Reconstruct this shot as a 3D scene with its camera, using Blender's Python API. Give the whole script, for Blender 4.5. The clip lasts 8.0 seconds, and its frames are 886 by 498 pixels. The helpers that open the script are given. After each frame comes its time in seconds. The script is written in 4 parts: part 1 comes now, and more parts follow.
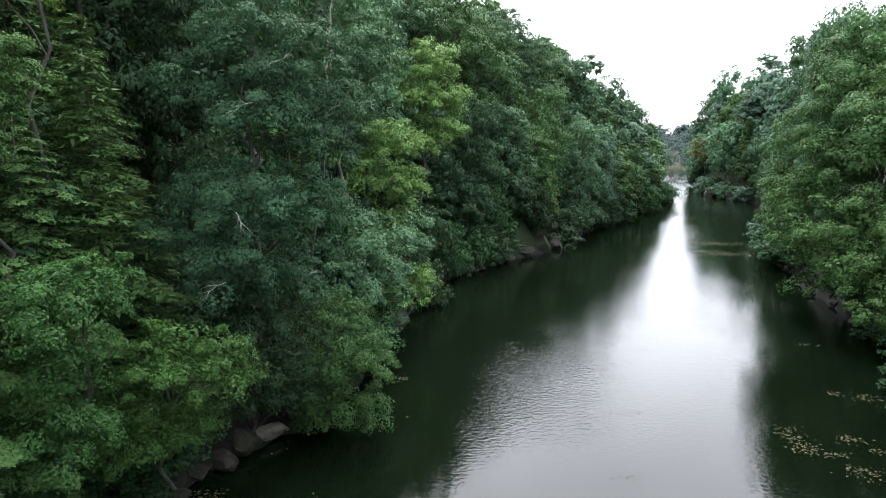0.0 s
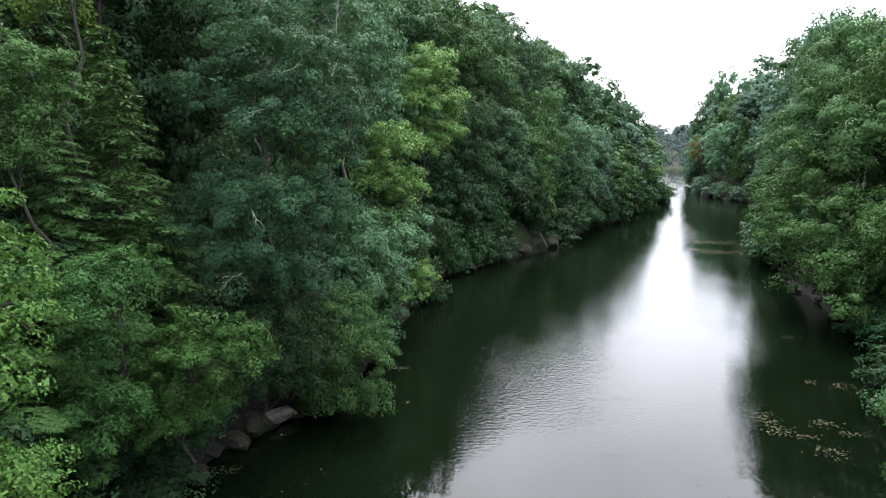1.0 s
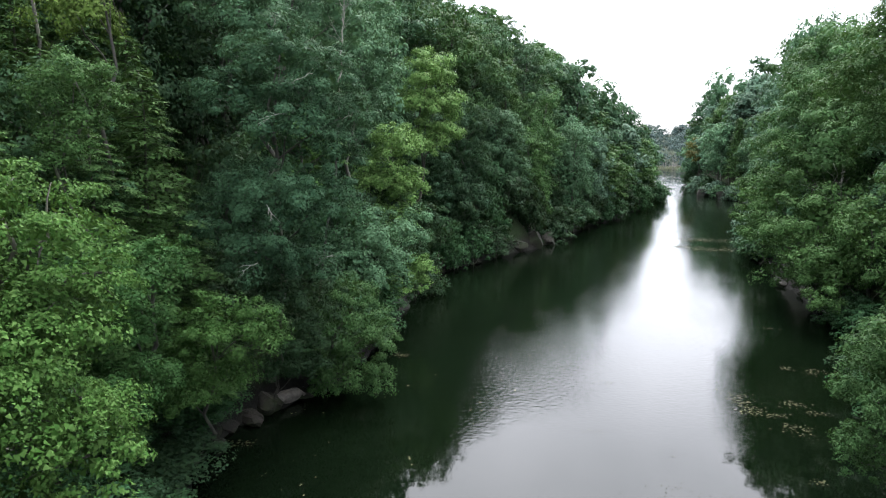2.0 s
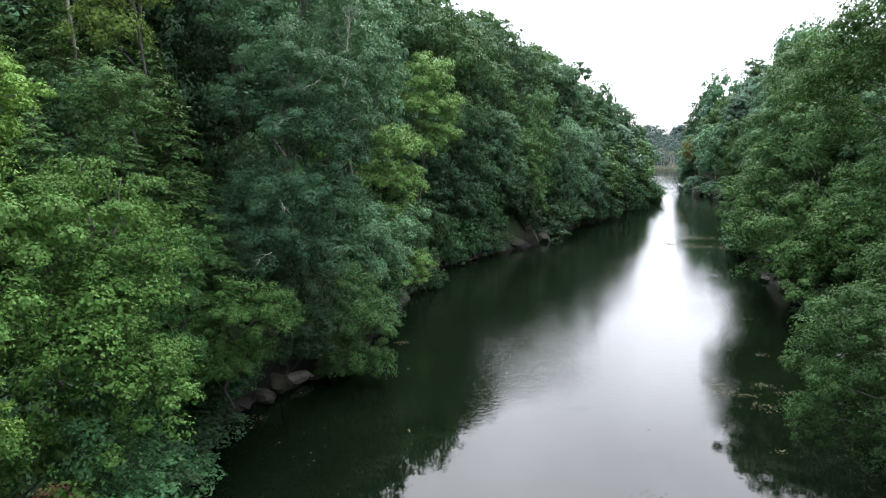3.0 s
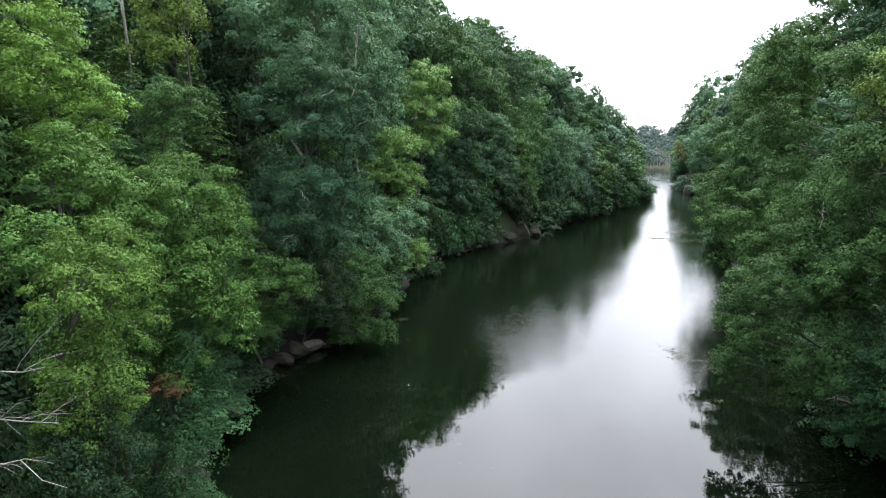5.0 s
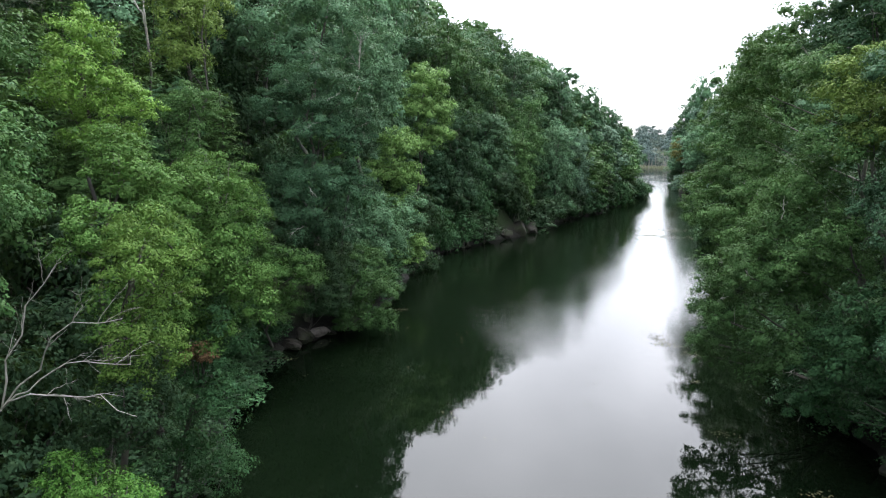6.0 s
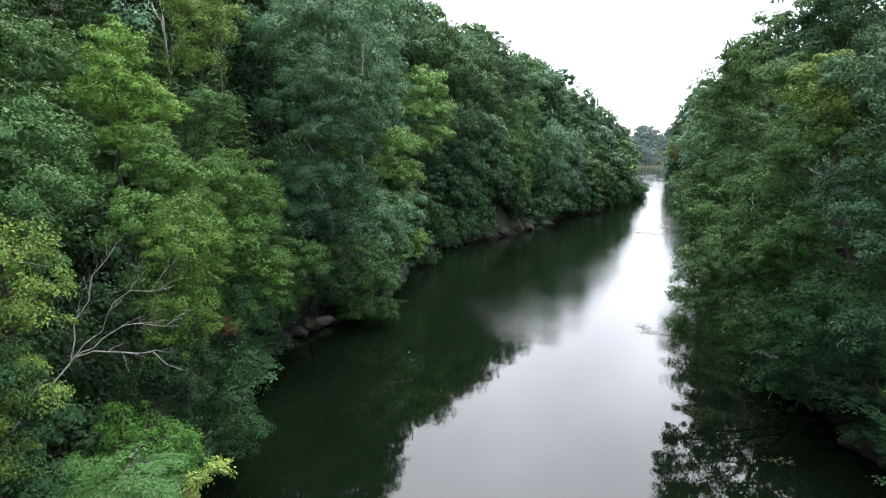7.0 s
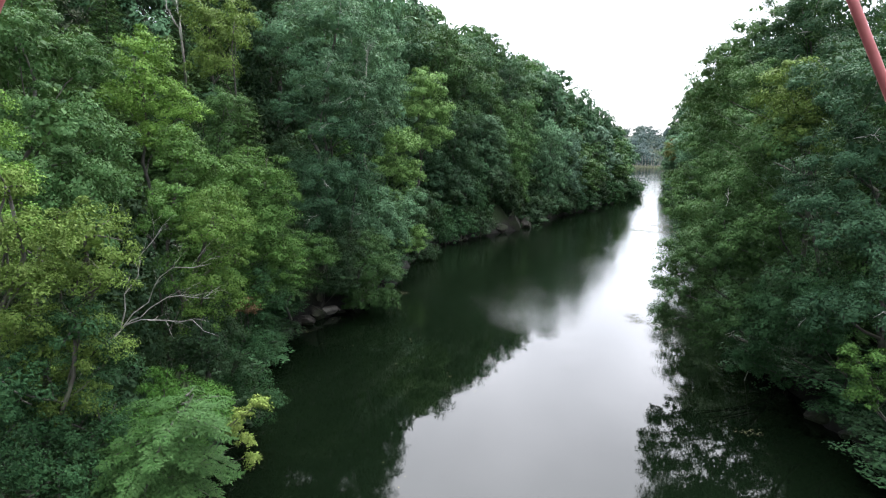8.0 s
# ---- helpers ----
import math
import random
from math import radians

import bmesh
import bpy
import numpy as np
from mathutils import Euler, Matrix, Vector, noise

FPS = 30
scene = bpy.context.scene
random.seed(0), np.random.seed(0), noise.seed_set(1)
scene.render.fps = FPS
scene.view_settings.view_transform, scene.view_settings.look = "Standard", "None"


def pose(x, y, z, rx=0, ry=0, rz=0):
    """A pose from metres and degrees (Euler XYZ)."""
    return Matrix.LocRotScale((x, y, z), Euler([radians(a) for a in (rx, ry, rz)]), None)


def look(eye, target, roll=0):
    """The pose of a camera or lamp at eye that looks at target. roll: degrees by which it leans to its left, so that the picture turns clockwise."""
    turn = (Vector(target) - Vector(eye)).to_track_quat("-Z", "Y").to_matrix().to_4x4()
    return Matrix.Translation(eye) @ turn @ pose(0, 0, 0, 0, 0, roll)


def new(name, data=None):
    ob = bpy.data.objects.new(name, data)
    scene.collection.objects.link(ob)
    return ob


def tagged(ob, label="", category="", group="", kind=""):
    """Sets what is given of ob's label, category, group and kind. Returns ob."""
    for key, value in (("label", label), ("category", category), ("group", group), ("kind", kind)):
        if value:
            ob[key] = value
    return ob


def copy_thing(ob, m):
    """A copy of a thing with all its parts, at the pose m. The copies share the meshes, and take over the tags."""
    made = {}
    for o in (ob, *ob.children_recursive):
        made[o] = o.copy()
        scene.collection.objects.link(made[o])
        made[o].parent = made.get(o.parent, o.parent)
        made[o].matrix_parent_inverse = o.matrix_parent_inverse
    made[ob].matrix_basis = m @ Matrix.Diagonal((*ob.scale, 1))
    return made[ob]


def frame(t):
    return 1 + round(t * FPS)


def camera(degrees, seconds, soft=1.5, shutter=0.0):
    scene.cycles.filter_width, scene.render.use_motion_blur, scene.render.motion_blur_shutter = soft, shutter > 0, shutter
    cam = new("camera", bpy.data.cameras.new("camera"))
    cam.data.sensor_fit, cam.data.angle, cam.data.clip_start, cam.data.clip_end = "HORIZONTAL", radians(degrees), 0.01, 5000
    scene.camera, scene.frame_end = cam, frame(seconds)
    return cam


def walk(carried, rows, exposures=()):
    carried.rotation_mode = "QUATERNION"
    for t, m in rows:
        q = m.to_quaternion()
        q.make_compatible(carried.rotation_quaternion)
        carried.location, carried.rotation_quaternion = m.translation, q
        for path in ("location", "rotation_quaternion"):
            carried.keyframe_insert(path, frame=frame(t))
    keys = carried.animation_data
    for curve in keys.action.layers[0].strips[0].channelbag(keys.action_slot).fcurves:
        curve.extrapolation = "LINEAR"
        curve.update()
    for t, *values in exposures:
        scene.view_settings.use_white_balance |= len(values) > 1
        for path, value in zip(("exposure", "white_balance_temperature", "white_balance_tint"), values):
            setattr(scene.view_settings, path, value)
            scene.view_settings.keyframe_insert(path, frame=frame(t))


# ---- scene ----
cam = camera(73.0, 8.0, soft=1.2)
# seconds, eye in metres, then yaw, pitch and roll in degrees
PATH = [
    (0, 0.02, -4.19, 16.34, 1.68, -10.18, 0.62),
    (0.5, 0.09, -5.25, 16.42, 1.68, -10.19, 0.64),
    (1, 0.19, -6.50, 16.49, 1.68, -10.20, 0.67),
    (1.5, 0.30, -7.90, 16.55, 1.68, -10.21, 0.69),
    (3, 0.70, -12.61, 16.69, 1.67, -10.24, 0.77),
    (3.5, 0.85, -14.28, 16.71, 1.66, -10.24, 0.79),
    (4, 1.00, -15.95, 16.73, 1.65, -10.25, 0.82),
    (4.5, 1.15, -17.61, 16.75, 1.65, -10.26, 0.85),
    (6, 1.56, -22.49, 16.74, 1.62, -10.27, 0.92),
    (6.5, 1.68, -24.07, 16.73, 1.61, -10.27, 0.95),
    (7, 1.77, -25.63, 16.71, 1.59, -10.28, 0.97),
    (7.5, 1.85, -27.18, 16.68, 1.58, -10.28, 1.00),
    (8, 1.91, -28.75, 16.65, 1.57, -10.28, 1.02),
]


def facing(yaw, pitch):
    a, b = radians(yaw), radians(pitch)
    return Vector((-math.sin(a) * math.cos(b), math.cos(a) * math.cos(b), math.sin(b)))


walk(cam, [(t, look((x, y, z), Vector((x, y, z)) + facing(yaw, pitch), roll)) for t, x, y, z, yaw, pitch, roll in PATH],
     exposures=((0, 2.0), (8, 2.0)))

# ---- light: a white overcast sky, brighter overhead, with a veiled sun ----
SUN_UP, SUN_TURN = radians(61), radians(165)
world = bpy.data.worlds.new("overcast")
scene.world = world
world.use_nodes = True
wn, wl = world.node_tree.nodes, world.node_tree.links
wn.clear()
sky = wn.new("ShaderNodeTexSky")
sky.sky_type, sky.sun_disc = "NISHITA", False
sky.sun_elevation, sky.sun_rotation = SUN_UP, SUN_TURN
sky.air_density, sky.dust_density, sky.ozone_density = 1.0, 2.6, 1.0
sky_bg = wn.new("ShaderNodeBackground")
sky_bg.inputs["Strength"].default_value = 0.05
wl.new(sky.outputs[0], sky_bg.inputs[0])
where = wn.new("ShaderNodeTexCoord")
split = wn.new("ShaderNodeSeparateXYZ")
wl.new(where.outputs["Generated"], split.inputs[0])
ramp = wn.new("ShaderNodeMapRange")
ramp.inputs["From Min"].default_value, ramp.inputs["From Max"].default_value = 0.0, 1.0
ramp.inputs["To Min"].default_value, ramp.inputs["To Max"].default_value = 0.2, 0.78
wl.new(split.outputs["Z"], ramp.inputs["Value"])
cloud_bg = wn.new("ShaderNodeBackground")
cloud_bg.inputs[0].default_value = (0.97, 0.97, 1.03, 1)
# the cloud glows softly round the veiled sun
sun_way = Vector((math.sin(SUN_TURN) * math.cos(SUN_UP), -math.cos(SUN_TURN) * math.cos(SUN_UP), math.sin(SUN_UP)))
near_sun = wn.new("ShaderNodeVectorMath")
near_sun.operation = "DOT_PRODUCT"
near_sun.inputs[1].default_value = sun_way
wl.new(where.outputs["Generated"], near_sun.inputs[0])
glow = wn.new("ShaderNodeMapRange")
glow.interpolation_type = "SMOOTHERSTEP"
glow.inputs["From Min"].default_value, glow.inputs["From Max"].default_value = 0.3, 1.0
glow.inputs["To Min"].default_value, glow.inputs["To Max"].default_value = 0.0, 1.3
wl.new(near_sun.outputs["Value"], glow.inputs["Value"])
bright = wn.new("ShaderNodeMath")
bright.operation = "ADD"
wl.new(ramp.outputs[0], bright.inputs[0])
wl.new(glow.outputs[0], bright.inputs[1])
# soft uneven cloud
drift = wn.new("ShaderNodeTexNoise")
drift.inputs["Scale"].default_value, drift.inputs["Detail"].default_value = 3.0, 4.0
wl.new(where.outputs["Generated"], drift.inputs["Vector"])
uneven = wn.new("ShaderNodeMapRange")
uneven.inputs["From Min"].default_value, uneven.inputs["From Max"].default_value = 0.3, 0.7
uneven.inputs["To Min"].default_value, uneven.inputs["To Max"].default_value = 0.8, 1.2
wl.new(drift.outputs["Fac"], uneven.inputs["Value"])
clouded = wn.new("ShaderNodeMath")
clouded.operation = "MULTIPLY"
wl.new(bright.outputs[0], clouded.inputs[0])
wl.new(uneven.outputs[0], clouded.inputs[1])
wl.new(clouded.outputs[0], cloud_bg.inputs["Strength"])
both = wn.new("ShaderNodeAddShader")
wl.new(sky_bg.outputs[0], both.inputs[0])
wl.new(cloud_bg.outputs[0], both.inputs[1])
wo = wn.new("ShaderNodeOutputWorld")
wl.new(both.outputs[0], wo.inputs[0])

sun = new("sun", bpy.data.lights.new("sun", "SUN"))
sun.data.energy, sun.data.angle, sun.data.color = 2.0, radians(24), (1.0, 0.97, 0.92)
sun.matrix_basis = look((0, 0, 120), Vector((0, 0, 120)) - sun_way)


# ---- materials ----
def material(name):
    m = bpy.data.materials.new(name)
    m.use_nodes = True
    n, l = m.node_tree.nodes, m.node_tree.links
    return m, n, l, n["Principled BSDF"], n["Material Output"]


def noise_at(n, l, scale, detail=4.0, rough=0.55, coords="Object", stretch=(1, 1, 1)):
    c = n.new("ShaderNodeTexCoord")
    mp = n.new("ShaderNodeMapping")
    mp.inputs["Scale"].default_value = stretch
    t = n.new("ShaderNodeTexNoise")
    t.inputs["Scale"].default_value, t.inputs["Detail"].default_value, t.inputs["Roughness"].default_value = scale, detail, rough
    l.new(c.outputs[coords], mp.inputs[0])
    l.new(mp.outputs[0], t.inputs["Vector"])
    return t.outputs["Fac"]


def ranged(n, l, value, a, b, c, d):
    r = n.new("ShaderNodeMapRange")
    for key, v in (("From Min", a), ("From Max", b), ("To Min", c), ("To Max", d)):
        r.inputs[key].default_value = v
    l.new(value, r.inputs["Value"])
    return r.outputs[0]


def ramped(n, l, value, *stops):
    r = n.new("ShaderNodeValToRGB")
    while len(r.color_ramp.elements) < len(stops):
        r.color_ramp.elements.new(0.5)
    for e, (at, colour) in zip(r.color_ramp.elements, stops):
        e.position, e.color = at, (*colour, 1)
    l.new(value, r.inputs[0])
    return r.outputs[0]


def mixed(n, l, fac, a, b, how="MIX"):
    m = n.new("ShaderNodeMix")
    m.data_type, m.blend_type = "RGBA", how
    for socket, v in ((m.inputs["Factor"], fac), (m.inputs["A"], a), (m.inputs["B"], b)):
        if isinstance(v, (int, float)):
            socket.default_value = v
        elif isinstance(v, tuple):
            socket.default_value = (*v, 1)
        else:
            l.new(v, socket)
    return m.outputs["Result"]


def bumped(n, l, height, strength, distance, bsdf):
    b = n.new("ShaderNodeBump")
    b.inputs["Strength"].default_value, b.inputs["Distance"].default_value = strength, distance
    l.new(height, b.inputs["Height"])
    l.new(b.outputs[0], bsdf.inputs["Normal"])
    return b


def leaf_material():
    """The kind's green comes from the crown's own colour; leaves differ one from another and by boughs."""
    m, n, l, p, out = material("leaf")
    info, geo, hsv = n.new("ShaderNodeObjectInfo"), n.new("ShaderNodeNewGeometry"), n.new("ShaderNodeHueSaturation")
    rnd = geo.outputs["Random Per Island"]
    l.new(ranged(n, l, rnd, 0, 1, 0.485, 0.51), hsv.inputs["Hue"])
    l.new(ranged(n, l, rnd, 0, 1, 0.92, 1.04), hsv.inputs["Saturation"])
    wide = noise_at(n, l, 0.55, 3)
    grade = n.new("ShaderNodeMath")
    grade.operation = "MULTIPLY"
    l.new(ranged(n, l, wide, 0.3, 0.7, 0.8, 1.25), grade.inputs[0])
    l.new(ranged(n, l, rnd, 0, 1, 1.3, 0.72), grade.inputs[1])
    l.new(grade.outputs[0], hsv.inputs["Value"])
    l.new(info.outputs["Color"], hsv.inputs["Color"])
    fleck = n.new("ShaderNodeMath")
    fleck.operation = "MULTIPLY"
    fleck.inputs[1].default_value = 7.13
    l.new(rnd, fleck.inputs[0])
    part_of = n.new("ShaderNodeMath")
    part_of.operation = "FRACT"
    l.new(fleck.outputs[0], part_of.inputs[0])
    colour = mixed(n, l, ranged(n, l, part_of.outputs[0], 0, 1, 0.0, 0.10), hsv.outputs[0], (0.07, 0.11, 0.03))
    l.new(colour, p.inputs["Base Color"])
    p.inputs["Roughness"].default_value = 0.5
    p.inputs["Specular IOR Level"].default_value = 0.03
    tr, mx = n.new("ShaderNodeBsdfTranslucent"), n.new("ShaderNodeMixShader")
    l.new(mixed(n, l, 0.35, colour, (0.09, 0.15, 0.02)), tr.inputs[0])
    mx.inputs[0].default_value = 0.16
    l.new(p.outputs[0], mx.inputs[1])
    l.new(tr.outputs[0], mx.inputs[2])
    l.new(mx.outputs[0], out.inputs[0])
    return m


def bark_material(name, dark, light):
    m, n, l, p, out = material(name)
    grain = noise_at(n, l, 5, 6, 0.65, stretch=(1, 1, 0.18))
    blotch = noise_at(n, l, 0.9, 3)
    c = ramped(n, l, grain, (0.32, dark), (0.7, light))
    l.new(mixed(n, l, ranged(n, l, blotch, 0.5, 0.7, 0, 0.5), c, (0.11, 0.13, 0.08)), p.inputs["Base Color"])
    p.inputs["Roughness"].default_value = 0.9
    bumped(n, l, grain, 0.7, 0.03, p)
    return m


def rock_material():
    m, n, l, p, out = material("rock")
    coarse, fine = noise_at(n, l, 0.7, 5), noise_at(n, l, 6, 8, 0.65)
    # stone tones held very low, replacing the missing shade of overhanging trees
    c = ramped(n, l, fine, (0.3, (0.006, 0.006, 0.005)), (0.55, (0.015, 0.0145, 0.0125)), (0.8, (0.045, 0.042, 0.036)))
    l.new(mixed(n, l, ranged(n, l, coarse, 0.45, 0.62, 0, 0.8), c, (0.018, 0.026, 0.012)), p.inputs["Base Color"])
    p.inputs["Roughness"].default_value = 0.85
    p.inputs["Specular IOR Level"].default_value = 0.2
    bumped(n, l, fine, 0.9, 0.08, p)
    return m


def ground_material():
    m, n, l, p, out = material("forest_floor")
    coarse, fine = noise_at(n, l, 0.25, 4), noise_at(n, l, 5, 8, 0.7)
    litter = ramped(n, l, fine, (0.3, (0.010, 0.009, 0.006)), (0.55, (0.024, 0.020, 0.014)), (0.8, (0.050, 0.042, 0.030)))
    l.new(mixed(n, l, ranged(n, l, coarse, 0.32, 0.55, 0.2, 0.95), litter, (0.012, 0.022, 0.009)), p.inputs["Base Color"])
    p.inputs["Roughness"].default_value = 0.95
    p.inputs["Specular IOR Level"].default_value = 0.1
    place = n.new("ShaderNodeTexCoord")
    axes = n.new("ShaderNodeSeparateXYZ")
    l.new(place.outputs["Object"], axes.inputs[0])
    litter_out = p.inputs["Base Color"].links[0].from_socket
    # dark shore rock below 2.6 m, with shade under overhanging leaves put in
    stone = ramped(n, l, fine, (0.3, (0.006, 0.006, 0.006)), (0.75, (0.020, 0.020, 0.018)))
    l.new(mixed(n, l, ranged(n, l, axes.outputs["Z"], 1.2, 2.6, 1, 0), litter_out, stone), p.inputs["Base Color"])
    bumped(n, l, fine, 0.8, 0.12, p)
    return m


def water_material():
    m, n, l, p, out = material("river_water")
    silt = noise_at(n, l, 0.05, 3)
    l.new(ramped(n, l, silt, (0.35, (0.0011, 0.0025, 0.0011)), (0.7, (0.0017, 0.0036, 0.0017))), p.inputs["Base Color"])
    p.inputs["Roughness"].default_value = 0.02
    p.inputs["IOR"].default_value = 1.333
    small = noise_at(n, l, 4.0, 3, 0.5, stretch=(0.75, 1.1, 1))
    long = noise_at(n, l, 0.7, 2, 0.5)
    at = n.new("ShaderNodeTexCoord")
    axes = n.new("ShaderNodeSeparateXYZ")
    l.new(at.outputs["Object"], axes.inputs[0])
    # a light breeze ruffles the reach upstream; the near water lies smooth
    reach = ranged(n, l, axes.outputs["Y"], 20, 28, 0.05, 0.9)
    patch = ranged(n, l, noise_at(n, l, 0.07, 3, stretch=(1, 0.6, 1)), 0.40, 0.58, 0.5, 1.0)
    breeze = n.new("ShaderNodeMath")
    breeze.operation = "MULTIPLY"
    l.new(reach, breeze.inputs[0])
    l.new(patch, breeze.inputs[1])
    calm = n.new("ShaderNodeMath")
    calm.operation = "MULTIPLY"
    l.new(breeze.outputs[0], calm.inputs[0])
    l.new(ranged(n, l, axes.outputs["Y"], 48, 66, 1.0, 0.9), calm.inputs[1])
    # a cat's paw of wind off the shore
    off = n.new("ShaderNodeVectorMath")
    off.operation = "SUBTRACT"
    off.inputs[1].default_value = (7.0, 39.0, 0)
    l.new(at.outputs["Object"], off.inputs[0])
    squeeze = n.new("ShaderNodeVectorMath")
    squeeze.operation = "MULTIPLY"
    squeeze.inputs[1].default_value = (1 / 6.5, 1 / 16.0, 0)
    l.new(off.outputs[0], squeeze.inputs[0])
    far_off = n.new("ShaderNodeVectorMath")
    far_off.operation = "LENGTH"
    l.new(squeeze.outputs[0], far_off.inputs[0])
    paw = n.new("ShaderNodeMath")
    paw.operation = "MULTIPLY_ADD"
    l.new(ranged(n, l, far_off.outputs["Value"], 0.55, 1.05, 0.9, 0.0), paw.inputs[0])
    l.new(patch, paw.inputs[1])
    l.new(calm.outputs[0], paw.inputs[2])
    a = n.new("ShaderNodeMath")
    a.operation = "MULTIPLY"
    l.new(small, a.inputs[0])
    l.new(paw.outputs[0], a.inputs[1])
    b = n.new("ShaderNodeMath")
    b.operation = "MULTIPLY_ADD"
    l.new(long, b.inputs[0])
    b.inputs[1].default_value = 0.2
    l.new(a.outputs[0], b.inputs[2])
    bumped(n, l, b.outputs[0], 1.0, 0.022, p)
    return m


def plain_material(name, a, b, scale, rough=0.7):
    m, n, l, p, out = material(name)
    f = noise_at(n, l, scale, 5)
    l.new(ramped(n, l, f, (0.3, a), (0.7, b)), p.inputs["Base Color"])
    p.inputs["Roughness"].default_value = rough
    bumped(n, l, f, 0.2, 0.01, p)
    return m


def pad_material(name, a, b):
    m, n, l, p, out = material(name)
    geo = n.new("ShaderNodeNewGeometry")
    l.new(ramped(n, l, geo.outputs["Random Per Island"], (0.0, a), (1.0, b)), p.inputs["Base Color"])
    p.inputs["Roughness"].default_value = 0.9
    p.inputs["Specular IOR Level"].default_value = 0.1
    return m


LEAF = leaf_material()
# bark tones sunk so trunks read as shade inside the crowns
BARK = bark_material("bark", (0.016, 0.0155, 0.013), (0.052, 0.049, 0.042))
BARK_PALE = bark_material("pale_bark", (0.085, 0.083, 0.076), (0.26, 0.255, 0.235))
ROCK = rock_material()
SLAB = plain_material("pale_stone", (0.05, 0.048, 0.042), (0.16, 0.15, 0.135), 3.0, 0.85)
FLOOR = ground_material()
WATER = water_material()
RED = plain_material("red_paint", (0.22, 0.055, 0.055), (0.30, 0.085, 0.085), 9, 0.6)
PADS = pad_material("floating_leaf", (0.015, 0.018, 0.008), (0.055, 0.056, 0.028))
SCUM = pad_material("pale_fleck", (0.05, 0.05, 0.025), (0.17, 0.16, 0.09))
REED = plain_material("marsh_grass", (0.09, 0.11, 0.06), (0.17, 0.19, 0.11), 0.4, 0.9)


# ---- mesh tools ----
def mesh_of(name, verts, tris, mat, smooth=False):
    """A mesh of triangles from arrays."""
    verts, tris = np.asarray(verts, np.float32), np.asarray(tris, np.int32)
    me = bpy.data.meshes.new(name)
    me.vertices.add(len(verts))
    me.vertices.foreach_set("co", verts.ravel())
    me.loops.add(tris.size)
    me.loops.foreach_set("vertex_index", tris.ravel())
    me.polygons.add(len(tris))
    me.polygons.foreach_set("loop_start", np.arange(0, tris.size, 3, dtype=np.int32))
    me.polygons.foreach_set("use_smooth", np.full(len(tris), smooth))
    me.materials.append(mat)
    me.update(calc_edges=True)
    return me


def part(name, me, parent, label=""):
    ob = new(name, me)
    ob.parent = parent
    return tagged(ob, label)


def unit(v):
    return v / np.maximum(np.linalg.norm(v, axis=-1, keepdims=True), 1e-9)


def tubes(lines, sides=6):
    """Tapered tubes along lines of (point, radius), as one set of vertices and triangles."""
    verts, tris, n0 = [], [], 0
    for line in lines:
        pts, rad = np.array([p for p, _ in line], float), np.array([r for _, r in line], float)
        way = unit(np.gradient(pts, axis=0))
        ref = np.where(np.abs(way[:, 2:3]) > 0.9, [[1.0, 0, 0]], [[0, 0, 1.0]])
        u = unit(np.cross(way, ref))
        v = np.cross(way, u)
        ang = np.arange(sides) * 2 * np.pi / sides
        ring = pts[:, None] + rad[:, None, None] * (np.cos(ang)[None, :, None] * u[:, None] + np.sin(ang)[None, :, None] * v[:, None])
        verts.append(ring.reshape(-1, 3))
        for i in range(len(pts) - 1):
            for j in range(sides):
                a, b = n0 + i * sides + j, n0 + i * sides + (j + 1) % sides
                tris += [(a, b, b + sides), (a, b + sides, a + sides)]
        verts.append(pts[-1:])
        tip, last = n0 + len(pts) * sides, n0 + (len(pts) - 1) * sides
        tris += [(last + j, last + (j + 1) % sides, tip) for j in range(sides)]
        n0 += len(pts) * sides + 1
    return np.concatenate(verts), np.array(tris)


def bent(a, b, r0, r1, rng, steps=5, wander=0.08, sag=0.0):
    """A crooked limb from a to b."""
    a, b = np.array(a, float), np.array(b, float)
    far = np.linalg.norm(b - a)
    line = []
    for i in range(steps + 1):
        s = i / steps
        p = a + (b - a) * s + rng.normal(0, wander * far, 3) * (0 < i < steps) * 0.6
        p[2] += sag * far * math.sin(math.pi * s)
        line.append((p, r0 + (r1 - r0) * s))
    return line


def leaf_blades(base, normal, out, size, width, rng, droop=0.35, plain=False):
    """Folded kite-shaped blades: one island of two triangles each; plain: of one."""
    k = len(base)
    t = unit(np.cross(np.cross(normal, out + rng.normal(0, 1.1, (k, 3))), normal) - [[0, 0, droop]])
    b = unit(np.cross(normal, t))
    ln = size * rng.uniform(0.7, 1.3, (k, 1))
    w = ln * width
    if plain:
        v = np.stack([base - b * w * 0.5, base + b * w * 0.5, base + t * ln], 1)
        return v.reshape(-1, 3), np.arange(3 * k).reshape(-1, 3)
    fold = normal * ln * 0.12
    v = np.stack([base, base + t * ln * 0.42 + b * w * 0.5 + fold, base + t * ln, base + t * ln * 0.42 - b * w * 0.5 + fold], 1)
    i = 4 * np.arange(k)[:, None]
    return v.reshape(-1, 3), np.concatenate([i + [[0, 1, 2]], i + [[0, 2, 3]]], 1).reshape(-1, 3)


